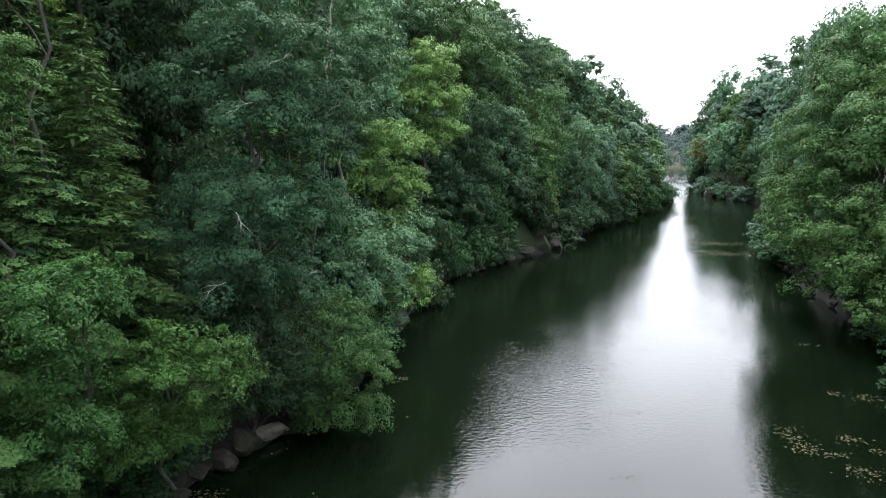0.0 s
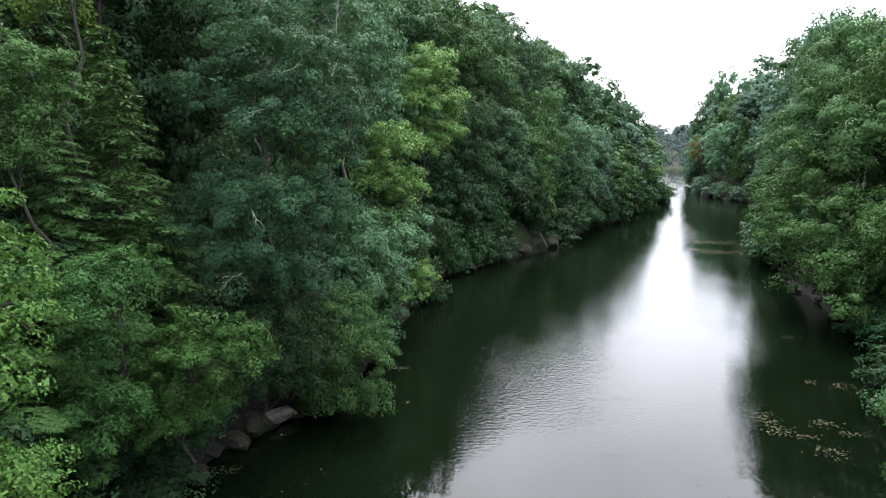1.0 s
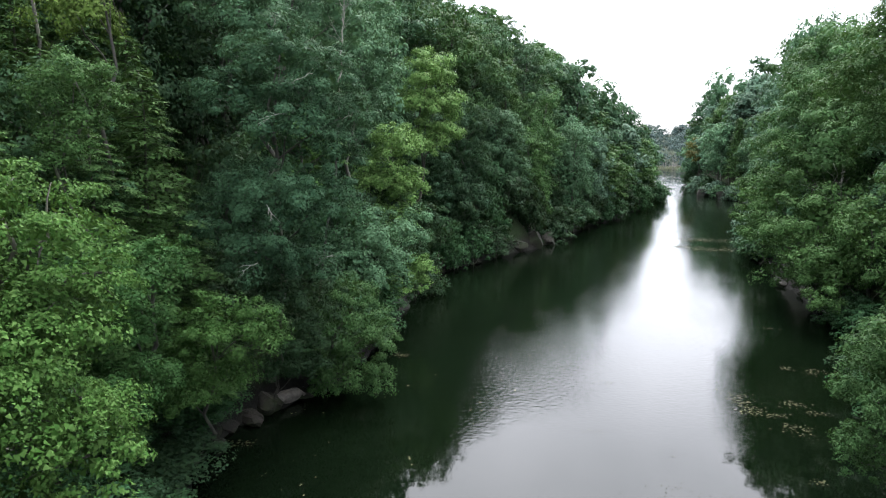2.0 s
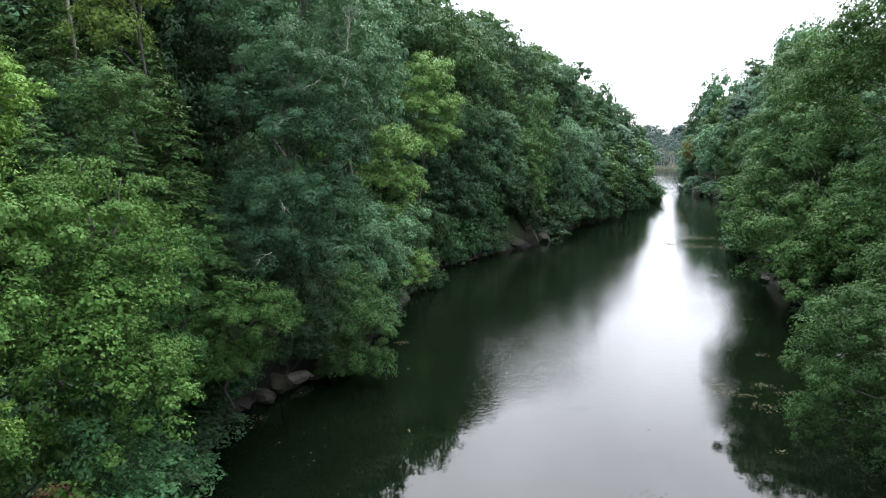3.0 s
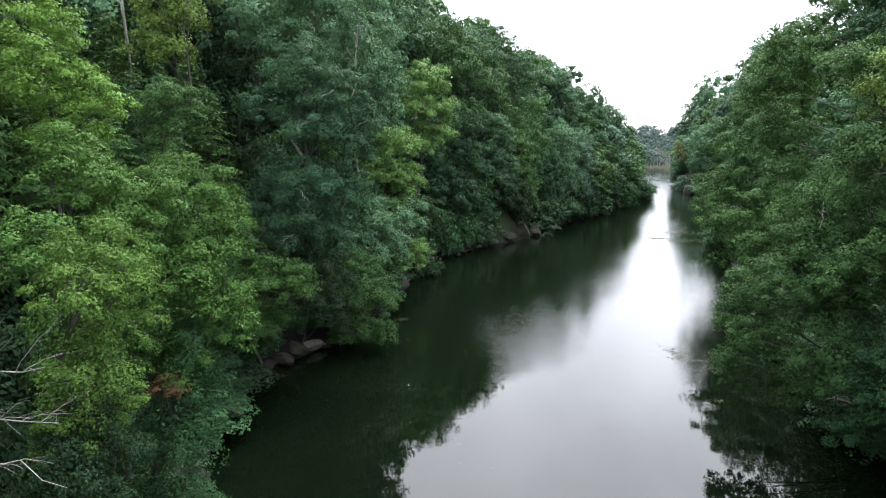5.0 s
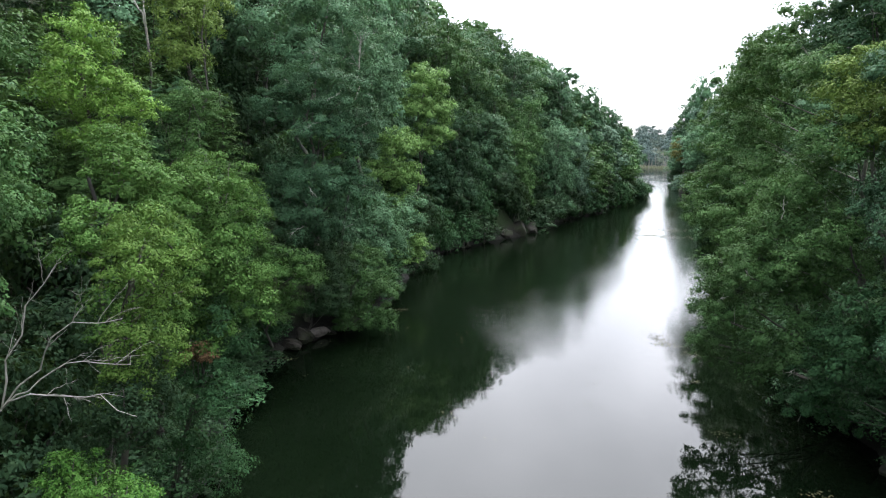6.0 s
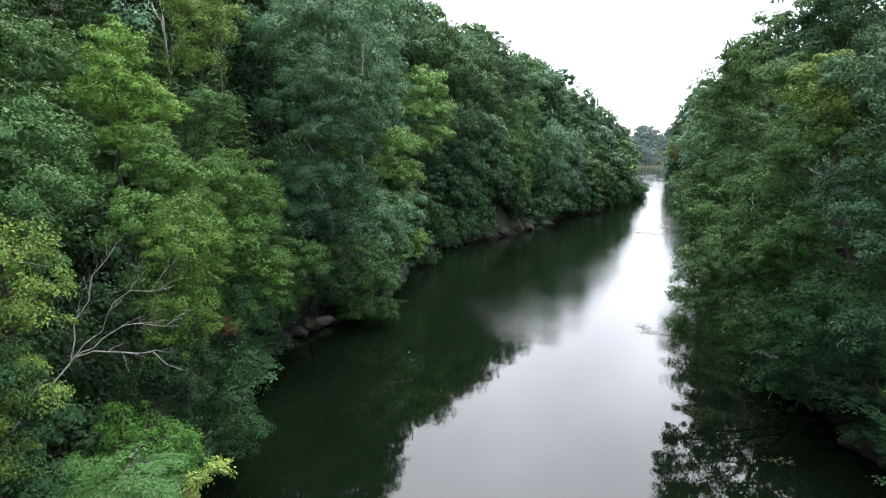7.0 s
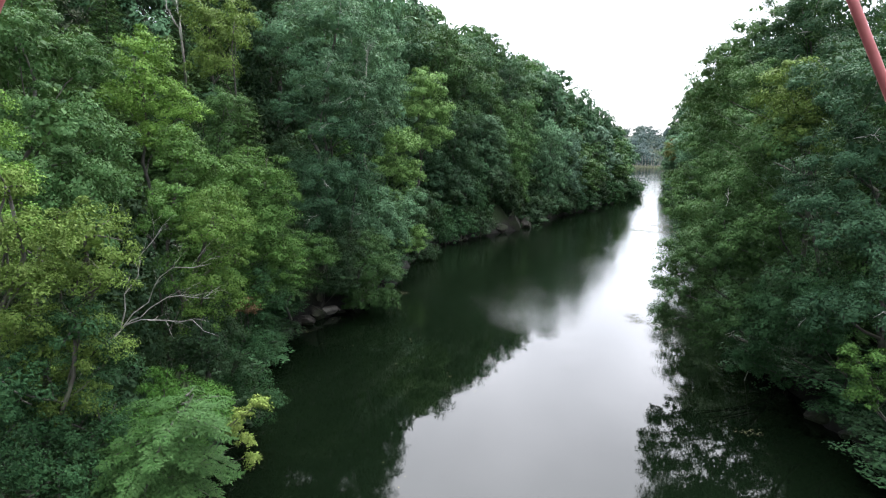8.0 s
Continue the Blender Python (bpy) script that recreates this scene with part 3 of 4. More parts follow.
# the trees that stand out, by the lobes of their crowns: x, y, z, radius
SPECIAL = [
    ("oak_tree", "teal", 0.18, (-11.5, 26.5), 0.34, [(-9.8, 25, 21.2, 2.3), (-7.5, 25, 20.0, 2.1), (-12.2, 26, 19.0, 2.2), (-6.4, 26, 18.0, 1.7), (-8.9, 24, 17.6, 2.4), (-14.2, 27, 19.6, 1.4), (-7.0, 25, 16.0, 1.6), (-9.5, 23, 12.7, 2.5), (-12.0, 24, 13.6, 1.9), (-7.4, 24, 13.4, 2.0), (-13.6, 23, 11.5, 1.8), (-10.1, 22, 10.5, 2.0), (-8.9, 24, 9.5, 1.9)]),
    ("water_bush", "shade", 0.2, (-9.0, 28.5), 0.16, [(-6.6, 27, 2.4, 2.0), (-5.3, 27, 4.4, 1.7), (-7.5, 27, 5.6, 1.9), (-5.0, 27, 1.9, 1.3), (-7.9, 27, 1.4, 1.4), (-6.4, 28, 6.6, 1.6)]),
    ("maple_tree", "moss", 0.17, (-13.0, 18.5), 0.16, [(-10.9, 17, 8.0, 1.6), (-9.2, 17, 7.9, 1.4), (-12.1, 17, 6.7, 1.5), (-10.6, 17.5, 5.5, 1.2), (-8.6, 18, 7.2, 0.8), (-12.1, 16, 5.3, 1.5)]),
    ("maple_tree", "forest", 0.17, (-14.5, 15), 0.2, [(-12.5, 14, 11.1, 1.4), (-12.9, 13, 11.0, 1.5), (-11.9, 14.5, 11.7, 1.1), (-13.1, 14, 9.1, 1.5), (-13.4, 13, 6.9, 1.5), (-12.4, 14, 6.6, 1.2)]),
    ("tree", "yellow", 0.32, (-7.8, 51), 0.22, [(-6.4, 50, 16.1, 2.3), (-7.5, 50, 12.8, 2.6), (-5.4, 50, 12.3, 2.1), (-9.0, 50, 12.3, 2.0), (-7.0, 50, 9.2, 2.6)]),
    ("tree", "yellow", 0.36, (-5.5, 63), 0.25, [(-3.6, 62, 24.1, 2.9), (-2.3, 62, 20.6, 2.7), (-5.4, 62, 21.1, 2.6), (-1.7, 62, 17.6, 2.1), (-3.8, 62, 16.5, 2.4)]),
    ("willow_shrub", "yellow", 0.26, (-6.2, 45.5), 0.1, [(-3.1, 43.8, 5.3, 1.2), (-3.3, 43.6, 4.2, 1.1), (-5.2, 42.4, 3.8, 1.1)]),
    ("maple_tree", "sheen", 0.27, (-8.8, 40), 0.2, [(-7.1, 38, 8.7, 2.8), (-5.7, 40, 6.6, 2.4), (-7.6, 36, 5.9, 2.2), (-4.4, 44, 8.6, 2.3), (-8.0, 34, 4.0, 1.9)]),
    ("tree", "bright", 0.15, (-12.0, 2.5), 0.2, [(-8.4, 3, 14.5, 1.3), (-9.6, 3, 15.2, 1.1), (-7.5, 3, 13.7, 0.8), (-10.1, 2, 14.2, 1.5), (-8.7, 2, 12.6, 1.3), (-7.2, 2, 11.0, 0.9), (-8.0, 2, 10.7, 1.1), (-9.2, 1, 11.7, 1.3)]),
    ("shore_tree", "deep", 0.16, (-11.4, 0.5), 0.14, [(-8.6, 1, 9.2, 1.4), (-7.8, 1, 8.2, 0.9), (-8.7, 0, 6.7, 1.5), (-7.9, 0, 6.3, 0.8), (-9.2, 0, 4.2, 1.4), (-8.5, 1, 2.6, 1.2)]),
    ("ash_tree", "lime", 0.2, (-18.0, 8), 0.2, [(-16.9, 7.5, 21.5, 1.4), (-17.2, 7.5, 19.6, 1.9), (-15.6, 7.5, 18.3, 1.5), (-18.3, 7.5, 18.6, 1.3), (-14.3, 7.5, 18.0, 0.9), (-16.4, 7.5, 16.6, 1.5)]),
    ("tree", "spring", 0.135, (-11.5, -4), 0.18, [(-8.4, -4, 13.6, 1.0), (-7.4, -4, 13.0, 0.7), (-8.3, -5, 12.8, 1.0), (-8.1, -4, 11.6, 0.9), (-8.3, -5, 10.6, 1.0), (-8.0, -4, 9.5, 0.7), (-8.7, -5, 9.3, 0.9), (-7.6, -3, 11.6, 0.4)]),
    ("birch_tree", "olive", 0.115, (-11.5, -13), 0.16, [(-7.9, -13.5, 14.0, 1.0), (-8.8, -13.5, 13.1, 1.1), (-7.6, -13.4, 13.0, 0.8), (-8.0, -13.4, 10.8, 0.8), (-9.0, -13.6, 11.2, 1.2), (-10.1, -13.6, 9.6, 1.3), (-8.5, -13.6, 9.4, 0.8)]),
    ("maple_tree", "vivid", 0.125, (-11.4, -7.6), 0.1, [(-7.3, -8.2, 6.9, 0.8), (-8.3, -7.7, 6.8, 0.95), (-9.4, -7.2, 7.0, 0.9), (-8.0, -8.6, 5.6, 1.0), (-6.9, -8.0, 6.0, 0.6), (-9.6, -8.4, 5.8, 1.1)]),
    ("maple_tree", "leafy", 0.18, (-16.5, -4), 0.24, [(-15.5, -4, 19.7, 1.8), (-14.7, -2, 19.5, 1.4), (-13.7, -6, 16.8, 1.7), (-12.4, -5, 16.2, 1.2), (-12.6, -7, 14.7, 1.5), (-13.8, -8, 14.8, 1.4), (-12.7, -4, 14.5, 1.0), (-15.6, -5, 20.6, 1.6), (-13.0, -6.5, 12.4, 1.4)]),
    ("overhanging_tree", "shade", 0.2, (25.8, 13), 0.26, [(18.1, 14.5, 7.6, 1.6), (18.8, 13, 9.5, 2.1), (20.4, 12, 8.2, 2.3), (19.5, 15, 5.3, 1.8), (17.6, 15, 4.0, 1.0), (17.0, 15, 6.4, 0.8), (20.2, 10, 5.5, 1.9), (20.2, 13, 11.6, 2.0), (16.6, 13.5, 4.9, 0.8), (17.2, 14.0, 3.7, 0.7), (19.2, 14.0, 3.4, 1.0), (20.0, 12, 3.6, 1.2), (16.9, 12.5, 6.6, 0.9), (17.7, 11.3, 9.4, 0.9)]),
    ("maple_tree", "deep", 0.19, (26.0, 6), 0.09, [(21.1, 9, 2.8, 1.5), (21.5, 7, 6.5, 2.2), (22.2, 5, 8.4, 2.3), (21.2, 8, 4.7, 1.6), (22.8, 5, 5.8, 1.6), (22.0, 9.8, 2.6, 1.1), (23.4, 8.8, 2.3, 1.1)]),
    ("tree", "warm", 0.22, (28.0, 16), 0.3, [(21.8, 13, 13.9, 2.3), (23.2, 20, 14.8, 2.3), (22.4, 11, 16.6, 2.2), (22.8, 15, 20.9, 2.0), (23.3, 20, 22.6, 1.8), (24.9, 30, 20.2, 2.2), (24.6, 26, 17.5, 2.0), (24.9, 23, 24.0, 2.6), (24.1, 24, 22.8, 2.3), (23.8, 26, 21.3, 2.3), (26.4, 21, 25.4, 2.6), (27.2, 18, 23.0, 3.0), (27.6, 19, 26.0, 2.4)]),
    ("tree", "olive", 0.22, (27.0, 11), 0.2, [(22.8, 11, 19.5, 2.2), (23.0, 10, 17.4, 1.7), (23.6, 11.5, 21.0, 1.3)]),
    ("oak_tree", "oak", 0.22, (30.0, 16), 0.3, [(26.4, 16, 24.5, 2.4), (25.4, 16, 26.1, 1.8), (27.3, 14, 25.6, 2.3), (25.1, 18, 24.4, 1.7), (25.6, 16, 22.2, 2.4), (27.2, 15, 22.6, 2.5), (26.2, 13, 20.2, 2.4), (24.6, 18, 21.6, 2.0)]),
    ("oak_tree", "teal", 0.21, (27.5, 4), 0.3, [(24.3, 8, 20.3, 2.8), (23.6, 5, 16.1, 2.4), (22.2, 4, 13.1, 1.9), (22.8, 2, 12.0, 1.9), (22.5, 0, 9.0, 1.7), (21.7, 3, 8.2, 1.4), (22.3, 7.6, 13.9, 1.4), (23.6, 4, 19.9, 2.3)]),
    ("tree", "warm", 0.2, (26.2, 9.6), 0.18, [(20.7, 9.3, 11.3, 1.3), (19.8, 10.2, 10.1, 1.1), (21.4, 8.6, 12.5, 1.1), (21.2, 10.4, 9.2, 1.3), (22.4, 9.4, 10.6, 1.4)]),
    ("maple_shrub", "bright", 0.2, (24.4, -2.2), 0.08, [(20.4, -1.8, 6.5, 0.6), (20.9, -2.0, 5.4, 0.7), (20.2, -1.6, 7.3, 0.35), (21.4, -2.2, 7.1, 0.7), (21.8, -2.4, 6.0, 0.8)]),
    ("maple_tree", "warm", 0.34, (39.0, 55), 0.3, [(35.0, 58, 11.1, 3.7), (32.7, 56, 7.8, 2.6), (34.2, 52, 7.9, 3.3), (36.0, 50, 9.3, 3.9), (34.8, 47, 4.8, 2.6), (33.7, 52, 4.1, 2.3), (38.0, 56, 14.6, 4.0)]),
    ("maple_tree", "leafy", 0.36, (41.5, 60), 0.3, [(39.4, 54, 17.8, 4.3), (38.4, 62, 17.4, 3.8), (42.6, 66, 24.9, 4.7), (39.5, 60, 21.0, 3.5)]),
    ("shore_tree", "warm", 0.3, (38.0, 45), 0.2, [(34.4, 46, 6.0, 3.1), (32.1, 42, 3.2, 1.5), (36.0, 43, 9.5, 3.0), (37.0, 41, 6.0, 2.6)]),
    ("tree", "bright", 0.17, (-12.5, 0), 0.18, [(-11.3, -2, 13.1, 1.4), (-10.0, -1, 12.5, 1.6), (-8.8, 1, 11.3, 1.4), (-7.3, 2, 10.0, 1.0), (-10.6, -1, 10.3, 1.6), (-9.2, 1, 8.7, 1.5), (-8.2, 2, 12.7, 1.3), (-9.8, 1, 14.2, 1.4), (-11.8, 1, 15.0, 1.4), (-12.3, 1.2, 16.2, 1.0)]),
    ("oak_tree", "deep", 0.13, (-11.2, -14.5), 0.14, [(-8.0, -14, 11.7, 0.8), (-7.9, -13, 10.4, 0.7), (-9.3, -14, 11.0, 0.9), (-8.8, -14, 9.1, 1.1), (-9.9, -14, 9.4, 1.1), (-7.9, -13.5, 8.6, 0.8), (-8.8, -14, 7.0, 1.2), (-8.9, -15.5, 10.6, 0.9), (-9.4, -15.6, 9.0, 1.0), (-8.2, -15, 8.0, 1.0), (-7.6, -15.2, 6.8, 1.0), (-9.6, -15, 6.6, 1.2)]),
    ("birch_tree", "olive", 0.13, (-11.0, -15.5), 0.12, [(-8.7, -15, 14.2, 0.8), (-8.7, -15, 15.4, 0.6), (-8.6, -15, 13.1, 0.7), (-9.1, -15, 12.0, 0.8)]),
    ("sapling", "straw", 0.12, (-10.8, -14.0), 0.016, [(-3.4, -13.8, 9.6, 0.22), (-3.9, -13.7, 9.2, 0.2), (-3.8, -13.7, 8.5, 0.18), (-4.2, -13.7, 8.8, 0.2), (-3.6, -13.8, 8.0, 0.16)]),
    ("tree", "sheen", 0.3, (-10.0, 44), 0.28, [(-6.9, 42, 22.0, 2.3), (-8.4, 43, 24.0, 2.8), (-9.8, 42, 20.6, 2.4), (-10.8, 44, 24.5, 2.8), (-8.0, 45, 27.0, 2.4)]),
    ("tree", "gold", 0.7, (92.5, 226), 0.2, [(89.8, 224, 16.2, 3.4), (88.6, 224, 13.0, 2.8), (92.0, 225, 11.5, 3.2)]),
    # dark leaves here paint the shade of the hollow under the bank trees
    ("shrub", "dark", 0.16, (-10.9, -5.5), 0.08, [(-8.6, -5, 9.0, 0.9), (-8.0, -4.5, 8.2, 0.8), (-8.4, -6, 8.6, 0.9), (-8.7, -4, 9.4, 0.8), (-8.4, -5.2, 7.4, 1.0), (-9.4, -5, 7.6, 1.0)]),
    ("tree", "warm", 0.17, (-17.0, 15.5), 0.16, [(-15.2, 15, 18.9, 1.2), (-15.4, 15, 17.3, 1.1), (-15.6, 14.5, 16.0, 1.0), (-14.4, 15.5, 18.2, 0.9), (-16.3, 15, 18.4, 1.0)]),
    ("shrub", "rust", 0.16, (-11.3, 1.2), 0.05, [(-8.5, -0.5, 8.5, 0.36), (-8.9, -0.5, 8.3, 0.28), (-8.2, -0.5, 8.3, 0.22)]),
    ("oak_tree", "sheen", 0.26, (-15.0, 33), 0.34, [(-14.7, 32, 26.6, 3.3), (-10.2, 32, 27.7, 3.3), (-12.3, 31, 23.9, 2.7), (-8.4, 34, 24.9, 2.9), (-12.8, 29, 21.5, 1.6)]),
    ("birch_tree", "olive", 0.24, (-18.0, 20), 0.2, [(-16.4, 19, 24.4, 1.8), (-15.5, 19, 25.7, 1.3), (-17.4, 19, 22.3, 1.8), (-18.1, 19, 25.7, 1.5)]),
    ("tree", "lime", 0.15, (-14.5, -10.5), 0.14, [(-12.4, -10.5, 15.2, 0.9), (-12.9, -10.2, 16.6, 0.8), (-12.1, -10.8, 13.8, 0.9), (-13.0, -10.6, 13.2, 1.1), (-12.5, -10.4, 17.6, 0.5)]),
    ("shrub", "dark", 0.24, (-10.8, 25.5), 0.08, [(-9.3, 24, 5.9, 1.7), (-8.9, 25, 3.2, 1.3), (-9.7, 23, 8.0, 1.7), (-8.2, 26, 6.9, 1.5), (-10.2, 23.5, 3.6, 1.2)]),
]
HELD = []
for n, (name, kind, size, (x, y), tr, lobes) in enumerate(SPECIAL):
    fine = size < 0.165
    owner = tree_from(name, (x, y, float(height(x, y))), lobes, kind, size * (0.58 if fine else 0.5 if y < 35 else 0.58), 100 + n, trunk_r=tr, thick=1.5 if kind == "yellow" else 1.0, plain=not fine, width=0.6 if fine else 0.8, core=200, under=36)
    HELD += [(a, b, r) for a, b, c, r in lobes]
    # a few dead branches show on the largest crowns
    rg, made = np.random.default_rng(500 + n), 0
    for a, b, c, r in lobes:
        if name in ("oak_tree", "overhanging_tree") and r > 1.3 and made < 9 and rg.random() < 0.75:
            made += 1
            d = unit(np.array([3.0 - a, -20.0 - b, 5.0]) / 30 + rg.normal(0, 0.5, 3))
            p0 = np.array([a - x, b - y, c - float(height(x, y))])
            across = unit(np.cross(d, rg.normal(0, 1, 3)))
            main = bent(p0 + d * r * 0.9, p0 + d * r * 1.18 + across * r * rg.uniform(0.35, 0.7), 0.02, 0.007, rg, 6, 0.06, 0.12)
            side = [bent(main[k][0], main[k][0] + unit(across + d * 0.6 + rg.normal(0, 0.6, 3)) * r * 0.28, 0.015, 0.006, rg, 3, 0.08) for k in (2, 3, 4)]
            part("dead_branch", mesh_of("dead_branch", *tubes([main] + side, 4), BARK_PALE, True), owner, "bare grey dead branch")

# the hemlock whose boughs hang over the near bank
near_hemlock = hemlock_model("hemlock_tree", 10.6, 91, 0.1, 1.3, (5.7, 0.3), 0.31, 0.09, 0.3)
for piece in near_hemlock.children:
    if piece.name.startswith("crown"):
        piece.color = (0.0240, 0.0620, 0.0180, 1)
near_hemlock.matrix_basis = Matrix.Translation((-10.9, -14.0, float(height(-10.9, -14.0))))

# ---- the wood: model trees and their copies over the banks ----
def model(name, h, r, low, size, seed, kind, plain=True, thick=1.0, core=80, under=18):
    t = tree_from(name, (0, 0, 0), lobes_for(h, r, low, seed), kind, size, seed, trunk_r=0.2, plain=plain, thick=thick, width=0.75 if plain else 0.6, core=core, under=under)
    return t


NEAR = [model("tree", 16, 4.4, 2, 0.25, 11, "oak"), model("tree", 18, 4.2, 2.5, 0.25, 12, "maple"), model("tree", 15, 4.0, 1.5, 0.25, 13, "dark")]
MID = [model("tree", 16, 4.8, 1.5, 0.25, 21, "oak"), model("tree", 18, 4.6, 2, 0.25, 22, "maple"), model("tree", 15, 4.6, 1, 0.25, 23, "maple")]
FAR = [model("tree", 16, 5.2, 1.5, 0.56, 31, "oak"), model("tree", 18, 5.0, 2, 0.56, 32, "dark"), model("tree", 14, 5.2, 1, 0.56, 33, "maple")]
SHRUB = [model("shrub", 5, 2.8, 0.4, 0.24, 41, "maple", core=40, under=8), model("shrub", 4.5, 3.0, 0.3, 0.24, 42, "maple", core=40, under=8)]
SHRUB_FAR = [model("shrub", 6, 3.6, 0.2, 0.42, 43, "maple", core=40, under=6)]
BACK = [model("tree", 16, 5.2, 1.5, 0.85, 34, "oak"), model("tree", 18, 5.0, 2, 0.85, 35, "maple")]
CONIFER = [hemlock_model("hemlock_tree", 17, 51, 0.30), hemlock_model("hemlock_tree", 15, 52, 0.30)]
CONIFER_FINE = [hemlock_model("hemlock_tree", 17, 54, 0.14)]
CONIFER_FAR = [hemlock_model("hemlock_tree", 17, 53, 0.6)]
rng = np.random.default_rng(7)
stand = []


def free(x, y, gap):
    return all((x - a) ** 2 + (y - b) ** 2 > gap * gap for a, b in stand)


KINDS = ["oak", "oak", "maple", "maple", "warm", "dark", "bright", "deep"]
# mostly the paled leaf kinds, so haze upstream sits in the colour
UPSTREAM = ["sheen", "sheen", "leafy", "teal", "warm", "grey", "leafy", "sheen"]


def plant(y0, y1, d0, d1, side, tries, gap, models, tall, hem=0.0, kinds=KINDS, clear=True, behind=False):
    for _ in range(tries):
        y, d = rng.uniform(y0, y1), rng.uniform(d0, d1)
        x = float(shore(y, side)) + side * d / 0.9
        spin, s, k, c, w = rng.uniform(0, 6.28), rng.uniform(*tall), kinds[rng.integers(len(kinds))], rng.random(), rng.uniform(0.85, 1.2)
        pick = rng.integers(len(models))
        if (not behind and y < -36 + abs(x - 2) / 0.74) or (behind and y > -44 + abs(x - 2) / 0.74) or inland(x, y) < d0 * 0.8 or not free(x, y, gap) or (clear and any(math.hypot(x - a, y - b) < r + 1.6 for a, b, r in HELD)):
            continue
        if c < hem:
            conifers = CONIFER if models is NEAR or models is MID else CONIFER_FAR
            placed(conifers[pick % len(conifers)], x, y, float(height(x, y)) - 0.2, spin, w, s, "hemlock")
        else:
            # behind the crest only the tops of the trees come into view
            deep = y > 55 and d > (18 if side < 0 else 6.5)
            placed(BACK[pick % 2] if deep else models[pick], x, y, float(height(x, y)) - 0.2, spin, w * (1.0 if gap > 3 else 0.9), s, k)
        stand.append((x, y))


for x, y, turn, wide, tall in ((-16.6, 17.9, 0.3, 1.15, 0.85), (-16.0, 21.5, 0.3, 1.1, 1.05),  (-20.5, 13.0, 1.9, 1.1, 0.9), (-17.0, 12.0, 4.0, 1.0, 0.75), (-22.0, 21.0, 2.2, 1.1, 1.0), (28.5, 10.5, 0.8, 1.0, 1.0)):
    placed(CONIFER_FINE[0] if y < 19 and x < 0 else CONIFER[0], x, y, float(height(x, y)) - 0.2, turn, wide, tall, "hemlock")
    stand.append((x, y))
placed(NEAR[0], -18.6, 17.6, float(height(-18.6, 17.6)) - 0.2, 1.0, 0.85, 0.92, "maple")
stand.append((-18.6, 17.6))
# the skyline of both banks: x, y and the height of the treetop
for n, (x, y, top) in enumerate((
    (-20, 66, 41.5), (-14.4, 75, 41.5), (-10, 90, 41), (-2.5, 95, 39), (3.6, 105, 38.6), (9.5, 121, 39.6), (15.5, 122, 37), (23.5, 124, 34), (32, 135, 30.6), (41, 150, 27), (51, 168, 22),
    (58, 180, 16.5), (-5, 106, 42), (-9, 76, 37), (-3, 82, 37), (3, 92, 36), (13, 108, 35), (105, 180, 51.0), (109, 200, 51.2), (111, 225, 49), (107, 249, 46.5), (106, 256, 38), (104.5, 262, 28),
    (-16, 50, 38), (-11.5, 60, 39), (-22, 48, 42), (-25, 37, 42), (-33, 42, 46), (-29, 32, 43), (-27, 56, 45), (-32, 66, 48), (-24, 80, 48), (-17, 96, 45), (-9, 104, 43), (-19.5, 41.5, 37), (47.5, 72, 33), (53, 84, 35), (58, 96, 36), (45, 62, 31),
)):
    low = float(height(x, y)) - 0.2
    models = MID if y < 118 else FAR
    # trees in the hollow take the dark kind, its shade painted as leaf colour
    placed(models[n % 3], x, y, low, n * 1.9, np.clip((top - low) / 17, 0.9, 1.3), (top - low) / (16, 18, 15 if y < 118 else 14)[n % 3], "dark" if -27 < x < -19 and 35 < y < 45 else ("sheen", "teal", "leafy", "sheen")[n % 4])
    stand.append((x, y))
plant(-34, 50, 5, 28, -1, 330, 4.4, NEAR, (0.8, 1.1), 0.2)
plant(-34, 46, 4, 14, 1, 140, 4.6, NEAR, (0.8, 1.15), 0.15)
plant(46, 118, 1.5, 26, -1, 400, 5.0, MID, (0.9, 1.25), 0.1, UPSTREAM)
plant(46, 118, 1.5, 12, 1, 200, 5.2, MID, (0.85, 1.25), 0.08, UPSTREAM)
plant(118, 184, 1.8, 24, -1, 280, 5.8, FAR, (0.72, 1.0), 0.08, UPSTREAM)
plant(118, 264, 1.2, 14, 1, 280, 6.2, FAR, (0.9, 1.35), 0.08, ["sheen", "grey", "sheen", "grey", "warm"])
plant(31, 78, -0.6, 1.0, -1, 170, 2.1, SHRUB, (0.9, 1.5), 0, ["maple", "deep", "oak", "dark"])
plant(92, 118, -0.4, 1.2, -1, 70, 2.6, SHRUB_FAR, (0.6, 1.1), 0, ["maple", "deep", "oak", "dark"])
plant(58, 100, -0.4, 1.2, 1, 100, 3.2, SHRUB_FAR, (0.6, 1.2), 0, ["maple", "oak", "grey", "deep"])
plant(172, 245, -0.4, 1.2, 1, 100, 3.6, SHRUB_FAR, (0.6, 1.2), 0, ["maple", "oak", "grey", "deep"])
plant(118, 186, -0.4, 1.2, -1, 100, 3.6, SHRUB_FAR, (0.6, 1.2), 0, ["maple", "deep", "oak", "dark"])
# dark kinds from here on stand in for shade under the trees
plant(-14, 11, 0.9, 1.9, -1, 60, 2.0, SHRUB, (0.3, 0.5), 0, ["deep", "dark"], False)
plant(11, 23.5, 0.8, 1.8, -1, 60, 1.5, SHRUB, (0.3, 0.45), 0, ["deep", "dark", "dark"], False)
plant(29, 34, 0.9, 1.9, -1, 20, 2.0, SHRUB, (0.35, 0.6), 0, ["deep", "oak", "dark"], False)
